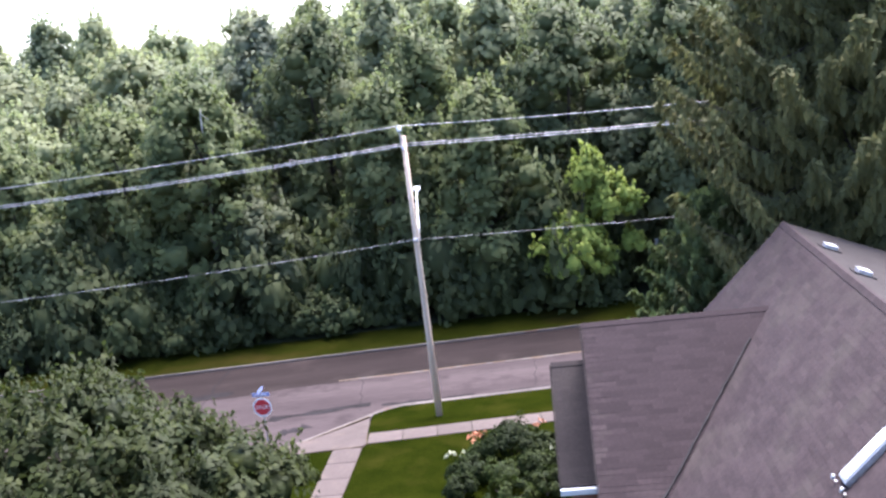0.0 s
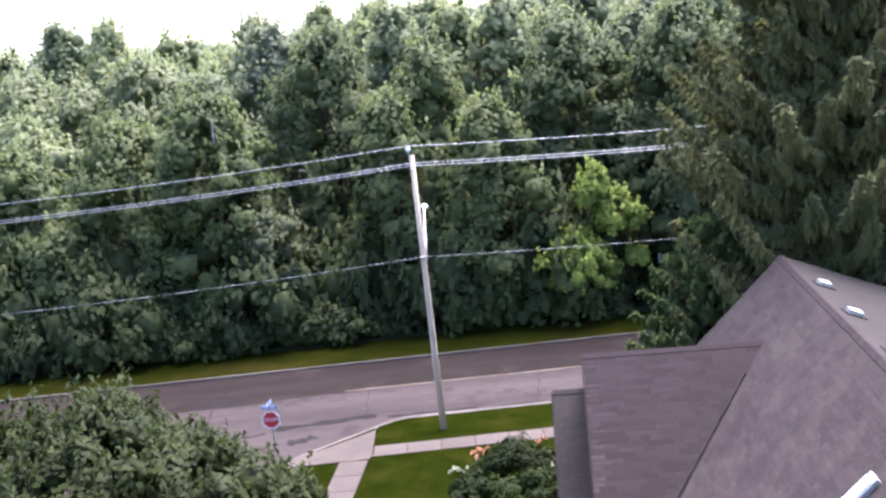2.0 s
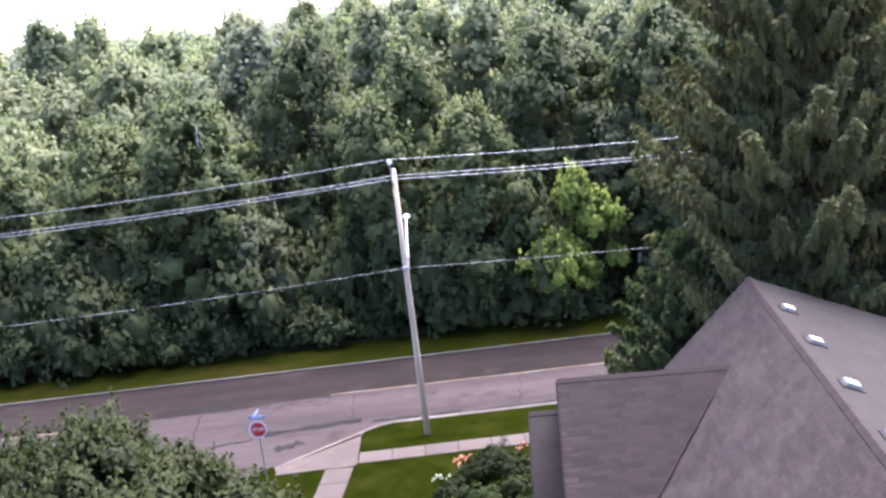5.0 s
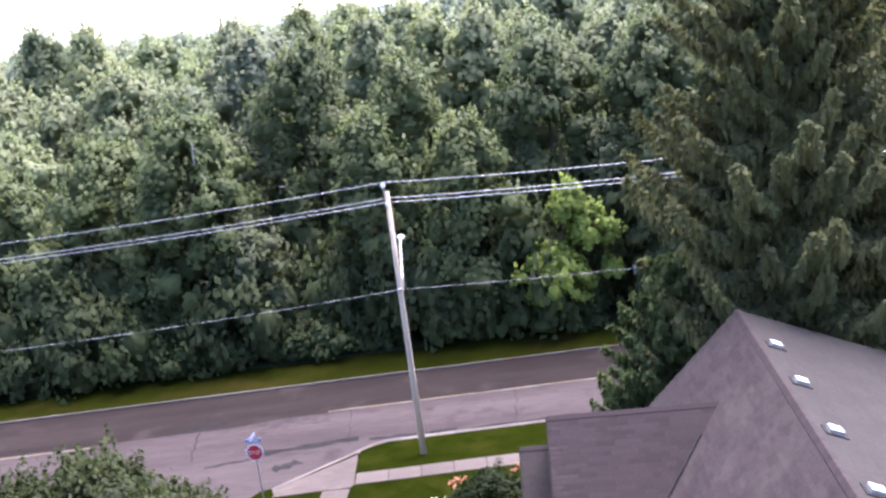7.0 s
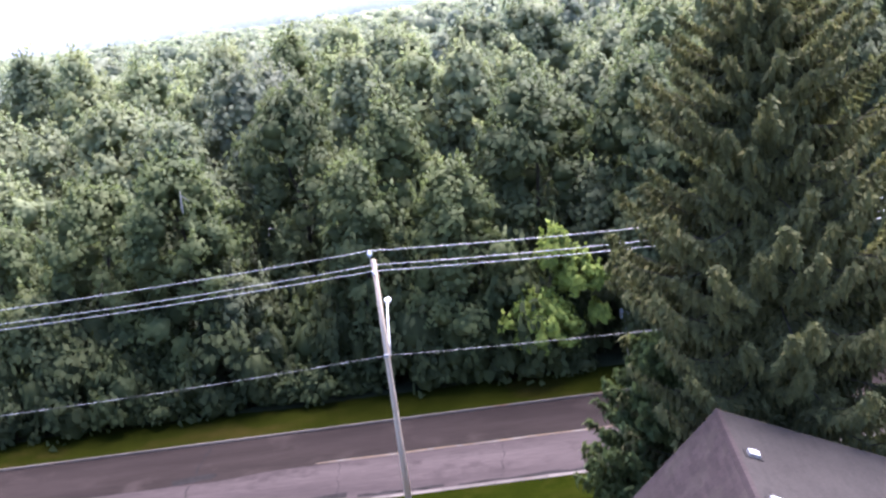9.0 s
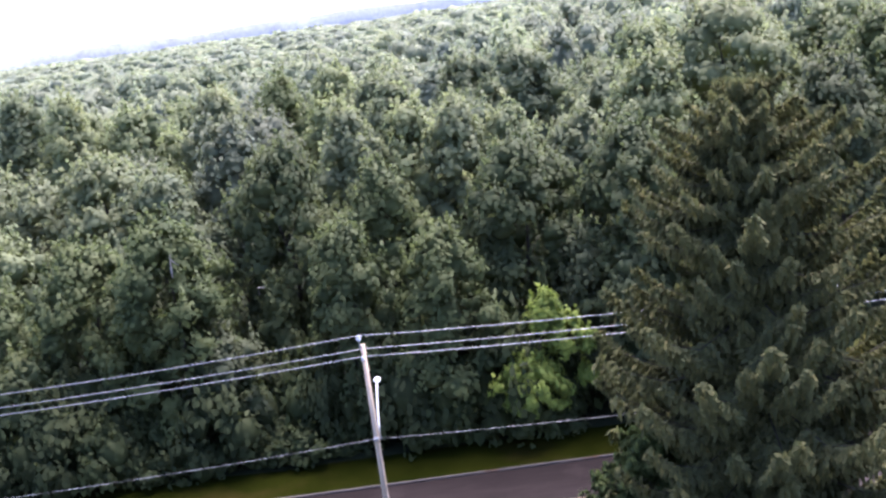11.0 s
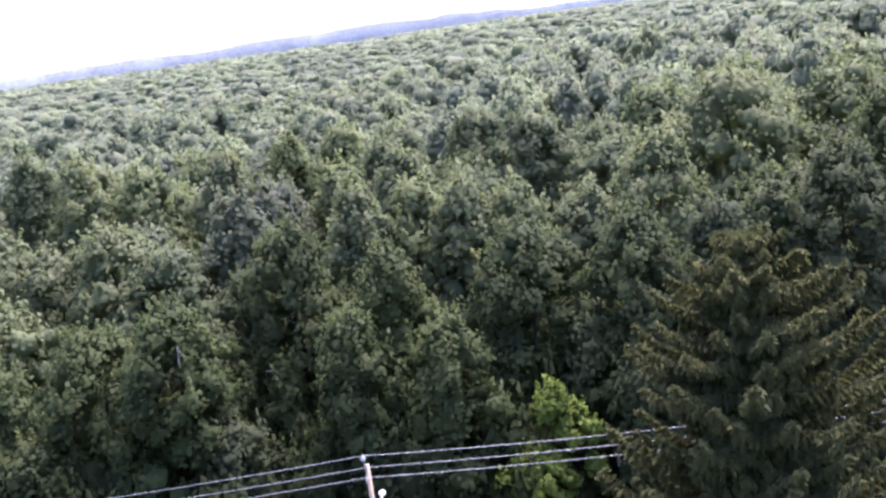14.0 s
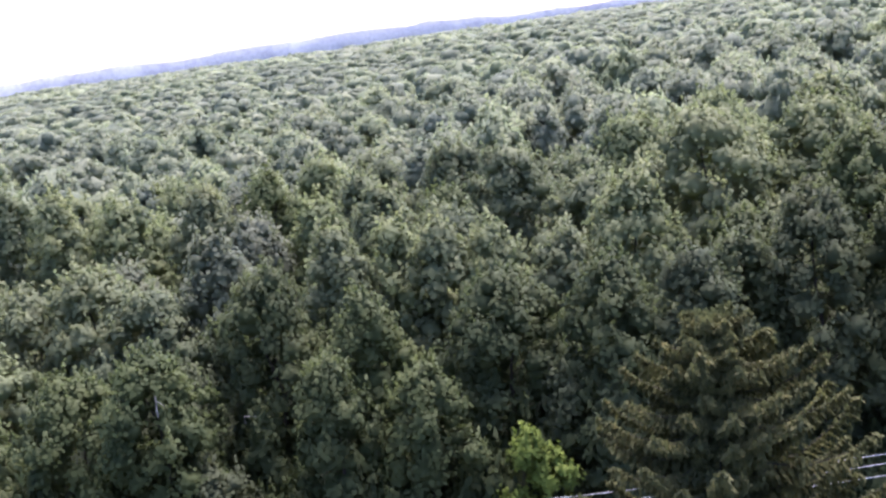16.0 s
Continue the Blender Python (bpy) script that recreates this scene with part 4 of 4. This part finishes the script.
BACK_TREES = [(-25.0, 82.2, 19.4, 5.6, 4.0, LIGHT), (-31.0, 84.0, 17.6, 4.4, 4.0, LIGHT), (-19.4, 79.0, 17.4, 4.2, 4.0, LIGHT), (-4.2, 76.4, 20.6, 2.9, 6.0, WOOD), (0.3, 77.8, 20.2, 2.8, 6.0, WOOD),
              (3.8, 75.0, 20.3, 2.5, 6.0, WOOD), (8.0, 76.4, 19.1, 2.9, 6.0, WOOD), (13.2, 75.4, 18.3, 3.0, 6.0, WOOD), (18.6, 76.4, 21.8, 4.2, 4.0, LIGHT), (27.0, 85.0, 25.2, 7.4, 4.0, LIGHT),
              (19.1, 99.5, 20.4, 4.2, 7.0, WOOD), (-14.4, 82.6, 20.3, 3.4, 6.0, GREYISH), (-12.8, 92.4, 19.9, 3.8, 7.0, GREYISH), (-24.8, 92.6, 16.9, 4.0, 6.0, GREYISH), (-6.9, 94.6, 20.4, 3.4, 7.0, WOOD),
              (-1.1, 90.6, 21.2, 3.6, 7.0, WOOD), (-3.0, 99.0, 21.4, 3.6, 8.0, WOOD), (11.2, 95.6, 22.6, 4.2, 7.0, WOOD), (5.0, 86.5, 19.6, 4.0, 7.0, WOOD), (39.5, 92.0, 23.4, 5.4, 5.0, LIGHT),
              (-19.0, 129.0, 19.6, 4.6, 8.0, WOOD), (-28.5, 130.0, 20.0, 4.8, 8.0, LIGHT), (-38.0, 119.8, 20.8, 4.8, 8.0, LIGHT), (-40.0, 106.0, 23.9, 3.8, 7.0, WOOD), (-33.6, 101.5, 23.3, 3.2, 7.0, WOOD), (-19.0, 102.0, 22.1, 3.4, 7.0, WOOD), (-46.0, 104.0, 22.2, 4.0, 7.0, WOOD), (-28.0, 104.0, 21.2, 4.4, 7.0, LIGHT),
              (-12.6, 104.0, 22.4, 4.0, 8.0, DARKER), (-7.6, 108.0, 22.6, 3.8, 8.0, WOOD), (6.7, 113.0, 22.0, 4.6, 8.0, WOOD), (36.0, 76.0, 22.5, 4.6, 4.0, DARKER), (-37.0, 88.0, 19.0, 5.0, 5.0, WOOD), (-33.0, 76.0, 15.5, 4.6, 3.0, WOOD),
              (24.5, 104.0, 23.2, 5.0, 7.0, LIGHT), (33.5, 104.0, 24.2, 5.0, 7.0, WOOD), (-5.0, 85.0, 18.6, 3.4, 6.0, DARKER)]
LOOK_OF = {WOOD: M_NEAR, DARKER: M_SHADE, LIGHT: M_PALE, GREYISH: M_GREYISH}
# Trees further back take the leaf colours lightened for haze.
BACK_LOOK = {WOOD: M_BACK_HAZED, DARKER: M_NEAR, LIGHT: M_BACK_HAZED, GREYISH: M_GREYISH}
for i, (x, y, top, r, low, lab) in enumerate(EDGE_TREES):
    wood_tree(500 + i, x, y, top, r, low, LOOK_OF[lab], lab, clump=0.85 + 0.08 * r, shoot=0.95, leaf=0.26, body=58, shoots=4, per=9)
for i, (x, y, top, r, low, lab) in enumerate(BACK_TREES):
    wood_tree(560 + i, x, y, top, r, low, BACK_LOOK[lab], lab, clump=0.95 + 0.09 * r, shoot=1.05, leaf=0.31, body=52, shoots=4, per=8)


def free(x, y, gap):
    return all((x - a) ** 2 + (y - b) ** 2 > (gap + 0.55 * (r - 4.0)) ** 2 for a, b, r in taken)


# the rest of the wood between them
for y0, y1, gap, tries in ((63.0, 72.0, 6.3, 500), (73.0, 118.0, 8.4, 2600)):
    for _ in range(tries):
        y = rnd.uniform(y0, y1)
        x = rnd.uniform(-0.52 * y - 4, 0.52 * y + 6)
        if not free(x, y, gap) or (4.0 < x < 13 and y < 66):
            continue
        right = smooth01((x - 14) / 22)
        if y < 72.5:
            top = 13.5 + 3.0 * right + rnd.uniform(-2.0, 1.2)
        else:
            top = 18.6 + 0.035 * (y - 75) + 2.6 * right + rnd.uniform(-2.4, 1.4)
        lab = rnd.choice((WOOD, WOOD, LIGHT, DARKER, GREYISH)) if y > 78 else DARKER
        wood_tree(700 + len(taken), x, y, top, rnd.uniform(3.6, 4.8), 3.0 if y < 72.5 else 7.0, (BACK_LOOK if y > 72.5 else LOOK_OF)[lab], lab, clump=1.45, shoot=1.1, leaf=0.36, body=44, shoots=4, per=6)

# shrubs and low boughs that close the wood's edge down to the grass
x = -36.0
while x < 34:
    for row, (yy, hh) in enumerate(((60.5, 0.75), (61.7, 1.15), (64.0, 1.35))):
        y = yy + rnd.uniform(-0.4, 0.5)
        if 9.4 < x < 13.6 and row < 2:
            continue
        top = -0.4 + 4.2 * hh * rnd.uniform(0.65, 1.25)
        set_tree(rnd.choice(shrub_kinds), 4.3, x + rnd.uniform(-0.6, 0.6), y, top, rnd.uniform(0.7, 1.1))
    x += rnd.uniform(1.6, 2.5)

# yellow-green tree at the wood's edge: two leafy masses on one trunk
tree = thing("yellow_green_tree", "young bright yellow-green tree at the wood's edge", "tree", (7.3, 59.6, -0.45))
part("trunk", trunk_bm(77, 8.0, 0.12, 6, 2.2), M_BARK, tree, smooth=True)
masses = [(clump_crown(78, 5.9, 2.0, 2.0, 0.55, 0.5, 0.2, 36, 4, 8, 0.5), (-1.0, -0.6, 0)), (clump_crown(79, 9.6, 6.9, 1.0, 0.5, 0.6, 0.2, 34, 5, 8, 0.3), (0.2, 0.2, 0)),
          (clump_crown(80, 7.9, 5.2, 1.6, 0.5, 0.5, 0.2, 30, 4, 8, 0.5), (1.5, 0.4, 0)), (clump_crown(81, 4.6, 2.9, 0.8, 0.45, 0.4, 0.2, 30, 4, 8, 0.5), (2.6, 0.4, 0))]
crown = new("crown", quads_mesh("crown", np.concatenate([m[0] + np.array(off) for m, off in masses]), M_YELLOW, np.concatenate([m[1] for m, off in masses])))
crown.parent = tree

# bare pale branch and stems that show in the wood
for x, y, z, dx, dz, r in ((-10.9, 66.6, 9.9, 1.3, -0.45, 0.05), (-14.8, 60.7, 13.2, 0.05, 0.9, 0.04)):
    bm = tube(bmesh.new(), [(0, 0, -0.5), (0, 0, 0), (dx * 0.5, 0.1, dz * 0.55 + 0.1), (dx, 0.15, dz)], [0.06, 0.045, r * 0.7, 0.012], 6)
    stem = thing("bare_stem", "bare pale grey stem of a dead tree in the wood", "dead tree", (x, y, z))
    part("stem", bm, M_PALE_BARK, stem, smooth=True)
    part("twig", tube(bmesh.new(), [(dx * 0.5, 0.1, dz * 0.55 + 0.1), (dx * 0.5 + 0.5, 0.0, dz * 0.55 - 0.3)], [0.03, 0.008], 5), M_PALE_BARK, stem)

# maple beside the house
maple = thing("maple_tree", "large maple tree with broad dark green leaves", "tree", (-11.2, 24.6, 0.0))
part("trunk", trunk_bm(91, 8.0, 0.26, 9, 4.2), M_BARK, maple, smooth=True)
quads, facing = clump_crown(94, 9.05, 1.3, 6.35, 0.7, 0.65, 0.14, 110, 6, 9, 0.32, 1.55, 0.95, 1.0, 0.72, 2, 0.6)
crown = new("crown", quads_mesh("crown", quads, M_MAPLE, facing))
crown.parent = maple


# spruce: tiers of boughs with level sprays above and hanging branchlets below
def make_spruce(name, seed, height, low, at, label, tiers=40, lean=0.1, girth=1.3, widest=4.7, material=M_SPRUCE, uneven=1.0):
    rng = np.random.default_rng(seed)
    root = thing(name, label, "tree", at)
    part("trunk", tube(bmesh.new(), [(0, 0, -0.2), (0.05, 0, height * 0.4), (0, 0, height * 0.98)], [0.014 * height, 0.01 * height, 0.02], 10), M_BARK, root, smooth=True)
    bm, cards, facing = bmesh.new(), [], []
    up = np.array([0, 0, 1.0])
    for w in range(tiers):
        d = 0.25 + (height - low) * (max(0.0, w + rng.uniform(-0.3, 0.3)) / tiers) ** 1.15
        reach = min(girth * max(0.05, d) ** 0.6 + 0.1, widest)
        rel = min(1.0, d / 9.0)
        n = int(7 + 10 * rel)
        for b in range(n):
            a = math.tau * (b + rng.uniform(-0.35, 0.35)) / n + w * 2.4
            ln = reach * (1 + uneven * rng.choice((-0.48, -0.3, -0.1, 0.05, 0.34))) * (1 + lean * math.cos(a))
            out = np.array([math.cos(a), math.sin(a), 0.0])
            side = np.array([-math.sin(a), math.cos(a), 0.0])
            ts = np.linspace(0, 1, 8)
            rise = 0.26 - 0.34 * rel + rng.uniform(-0.08, 0.08)
            sag = 0.08 + 0.16 * rel
            line = np.stack([out * ln * t + up * (height - d + ln * (rise * t - sag * math.sin(t * math.pi * 0.8) + (0.1 + 0.16 * rel) * t ** 3)) for t in ts])
            tube(bm, [Vector(p) for p in line[::2]] + [Vector(line[-1])], [0.045 * rel + 0.012, 0.03 * rel + 0.01, 0.02, 0.012, 0.006], 4, False)

            def along(t):
                return np.stack([np.interp(t, ts, line[:, c]) for c in range(3)], axis=1)
            # side sprays lying on the bough
            m = int(7 + 6 * ln)
            t = np.linspace(0.12, 1.0, m)
            sg = np.where(np.arange(m) % 2 == 0, 1.0, -1.0)
            wide = (0.2 * ln * np.clip(1.12 - t, 0.08, 1) ** 0.8 * rng.uniform(0.6, 1.1, m) + 0.1)
            steps = 4
            k = np.repeat(np.arange(m), steps)
            f = np.tile((np.arange(steps) + 0.5) / steps, m)
            way = unit(side * sg[:, None] + out * rng.uniform(0.5, 1.0, (m, 1)) - up * 0.12)
            p = along(t)[k] + way[k] * (wide[k] * f)[:, None] - up * (0.25 * wide[k] * f ** 2)[:, None] + 0.02 * rng.normal(size=(len(k), 3))
            cards.append(leaf_quads(rng, p, unit(up + 0.35 * out + 0.2 * rng.normal(size=(len(k), 3))), way[k] + 0.3 * rng.normal(size=(len(k), 3)), 0.36, 0.17, 0.12))
            facing.append(unit(up * 0.8 + out * 0.45 + 0.3 * way[k] + 0.18 * rng.normal(size=(len(k), 3))))
            # hanging branchlets
            hang = (0.14 + 0.34 * rel) * rng.uniform(0.2, 1.3, len(k)) * (1.1 - 0.55 * t[k])
            deep = 2
            q = np.repeat(np.arange(len(k)), deep)
            g = np.tile((np.arange(deep) + 0.6) / deep, len(k))
            p2 = p[q] - up * (hang[q] * g)[:, None] + 0.03 * rng.normal(size=(len(q), 3))
            face = unit(out + 0.6 * way[k][q] + 0.5 * rng.normal(size=(len(q), 3)))
            cards.append(leaf_quads(rng, p2, face, -up + 0.25 * out + 0.15 * rng.normal(size=(len(q), 3)), 0.4, 0.13, 0.05))
            facing.append(unit(out * 0.7 + 0.5 * way[k][q] + up * (0.3 - 0.35 * g)[:, None] + 0.2 * rng.normal(size=(len(q), 3))))
    tagged(part("branchwork", bm, M_BARK, root), kind="stuff")
    crown = new("needles", quads_mesh("needles", np.concatenate(cards), material, np.repeat(np.concatenate(facing), 4, axis=0)))
    crown.parent = root
    return root


make_spruce("spruce_tree", 101, 22.9, 5.0, (12.7, 34.3, 0), "tall olive-brown spruce with drooping boughs behind the house", 37)
make_spruce("spruce_tree", 103, 9.7, 0.2, (8.75, 36.2, 0), "shorter dark green spruce skirting the ground behind the house", 26, 0.05, 1.12, 3.2, M_YOUNG_SPRUCE, 0.5)

# ---- flower bed ----
def shrub(seed, x, y, h, r, label, material=M_SHRUB, boughs=14, per=28, leaf=0.13):
    root = thing("garden_shrub", label, "shrub", (x, y, 0), group="shrubs in the flower bed")
    bm = bmesh.new()
    rr = random.Random(seed)
    for _ in range(5):
        a = rr.uniform(0, math.tau)
        tube(bm, [(0, 0, 0), (math.cos(a) * r * 0.25, math.sin(a) * r * 0.25, h * 0.4), (math.cos(a) * r * 0.6, math.sin(a) * r * 0.6, h * 0.75)], [0.025, 0.018, 0.008], 5)
    part("stems", bm, M_BARK, root)
    crown = new("leaves", quads_mesh("leaves", crown_quads(seed, h, 0.02, r, boughs, 7, per, leaf, 0.35, 0.25, 0.34), material))
    crown.parent = root
    return root


shrub(201, 0.75, 37.0, 1.5, 1.3, "rounded yellow-green shrub in the flower bed", boughs=24, per=36)
for i, (x, y, h, r) in enumerate(((-0.9, 35.6, 0.9, 0.9), (0.3, 34.9, 0.85, 1.0), (1.5, 35.2, 1.0, 1.0), (-0.5, 37.0, 0.8, 0.7), (2.0, 36.6, 1.1, 0.8), (-1.3, 34.2, 0.8, 0.8), (0.5, 33.2, 0.8, 1.0), (1.7, 33.6, 0.9, 0.9))):
    shrub(210 + i, x, y, h, r, "low dark green shrub in the flower bed", boughs=10, per=28)


def flowers(name, seed, x, y, h, r, n, petal, material, label):
    root = thing(name, label, "flower", (x, y, 0), group="flowers in the bed")
    rng = np.random.default_rng(seed)
    bm, cs = bmesh.new(), []
    for _ in range(n):
        a, d = rng.uniform(0, math.tau), r * math.sqrt(rng.uniform(0, 1))
        p = (math.cos(a) * d, math.sin(a) * d, h * rng.uniform(0.75, 1.1))
        tube(bm, [(p[0] * 0.4, p[1] * 0.4, 0), p], 0.008, 4)
        cs.append(p)
    part("stalks", bm, M_SHRUB, root)
    k = np.repeat(np.array(cs), 7, axis=0)
    d = unit(rng.normal(size=(len(k), 3)) + np.array([0, 0, 0.6]))
    heads = new("petals", quads_mesh("petals", leaf_quads(rng, k + d * petal * 0.4, unit(rng.normal(size=(len(k), 3)) + np.array([0, 0, 1.0])), d, petal, petal * 0.5), material))
    heads.parent = root
    tagged(heads, kind="stuff")


flowers("orange_lilies", 301, -0.75, 37.75, 0.95, 0.3, 9, 0.16, M_LILY, "orange lilies beside the rounded shrub")
flowers("orange_lilies", 302, -0.3, 37.95, 0.85, 0.2, 5, 0.14, M_LILY, "orange lilies beside the rounded shrub")
flowers("orange_lilies", 303, 1.95, 38.4, 0.9, 0.25, 6, 0.15, M_LILY, "orange lilies behind the rounded shrub")
flowers("white_flowers", 304, -1.5, 36.7, 0.75, 0.4, 12, 0.12, M_WHITE_PETAL, "white flowers at the edge of the bed")
flowers("white_flowers", 305, 2.2, 36.2, 0.8, 0.15, 4, 0.12, M_WHITE_PETAL, "white flowers beside the house")


# ---- far woods ----
def template(seed, clump, leaf, body, shoots, per, radius=4.4):
    return clump_crown(seed, 20.0, 10.0, radius, clump, 1.0, leaf, body, shoots, per, own=0.6, shell=0.72, cuts=2, core=0.78)


def woods(name, y0, y1, gap, temps, label, seed, grow, wide=0.47):
    rr = random.Random(seed)
    out, tones, facing = [], [], []
    y = y0
    while y < y1:
        step = gap * (1 + (y - y0) / (y1 - y0) * grow)
        x = -wide * y - 12 + rr.uniform(0, step)
        while x < wide * y + 14:
            px, py = x + rr.uniform(-0.35, 0.35) * step, y + rr.uniform(-0.35, 0.35) * step
            s = rr.uniform(0.75, 1.12) * step / gap
            a = rr.uniform(0, math.tau)
            t, nr = temps[rr.randrange(len(temps))]
            c, sn = math.cos(a) * s, math.sin(a) * s
            top = 21.0 + rr.uniform(-2.6, 1.6) + 2.4 * smooth01((px + 20) / 45) - 0.7 * land(px, py)
            k = top / 20.0
            v = np.empty_like(t)
            v[..., 0] = t[..., 0] * c - t[..., 1] * sn + px
            v[..., 1] = t[..., 0] * sn + t[..., 1] * c + py
            v[..., 2] = t[..., 2] * k + land(px, py)
            out.append(v)
            ca, sa = math.cos(a), math.sin(a)
            facing.append(np.stack([nr[..., 0] * ca - nr[..., 1] * sa, nr[..., 0] * sa + nr[..., 1] * ca, nr[..., 2]], axis=-1))
            tones.append(np.full(4 * len(v), rr.random(), dtype=np.float32))
            x += step
        y += step
    me = quads_mesh(name, np.concatenate(out), M_FAR_HAZED, np.concatenate(facing))
    me.attributes.new("tree_tone", "FLOAT", "POINT").data.foreach_set("value", np.concatenate(tones))
    ob = new(name, me)
    return tagged(ob, label, "woods", kind="stuff")


# All three belts use the leaf colour with haze painted in.
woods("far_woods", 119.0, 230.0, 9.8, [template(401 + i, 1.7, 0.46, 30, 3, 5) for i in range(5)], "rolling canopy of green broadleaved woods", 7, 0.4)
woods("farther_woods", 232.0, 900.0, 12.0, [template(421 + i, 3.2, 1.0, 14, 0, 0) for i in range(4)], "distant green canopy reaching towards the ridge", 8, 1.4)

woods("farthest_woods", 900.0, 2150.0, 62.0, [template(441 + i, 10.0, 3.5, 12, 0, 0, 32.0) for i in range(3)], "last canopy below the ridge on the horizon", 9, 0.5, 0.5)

# far wooded ridge on the horizon, its haze painted as pale blue
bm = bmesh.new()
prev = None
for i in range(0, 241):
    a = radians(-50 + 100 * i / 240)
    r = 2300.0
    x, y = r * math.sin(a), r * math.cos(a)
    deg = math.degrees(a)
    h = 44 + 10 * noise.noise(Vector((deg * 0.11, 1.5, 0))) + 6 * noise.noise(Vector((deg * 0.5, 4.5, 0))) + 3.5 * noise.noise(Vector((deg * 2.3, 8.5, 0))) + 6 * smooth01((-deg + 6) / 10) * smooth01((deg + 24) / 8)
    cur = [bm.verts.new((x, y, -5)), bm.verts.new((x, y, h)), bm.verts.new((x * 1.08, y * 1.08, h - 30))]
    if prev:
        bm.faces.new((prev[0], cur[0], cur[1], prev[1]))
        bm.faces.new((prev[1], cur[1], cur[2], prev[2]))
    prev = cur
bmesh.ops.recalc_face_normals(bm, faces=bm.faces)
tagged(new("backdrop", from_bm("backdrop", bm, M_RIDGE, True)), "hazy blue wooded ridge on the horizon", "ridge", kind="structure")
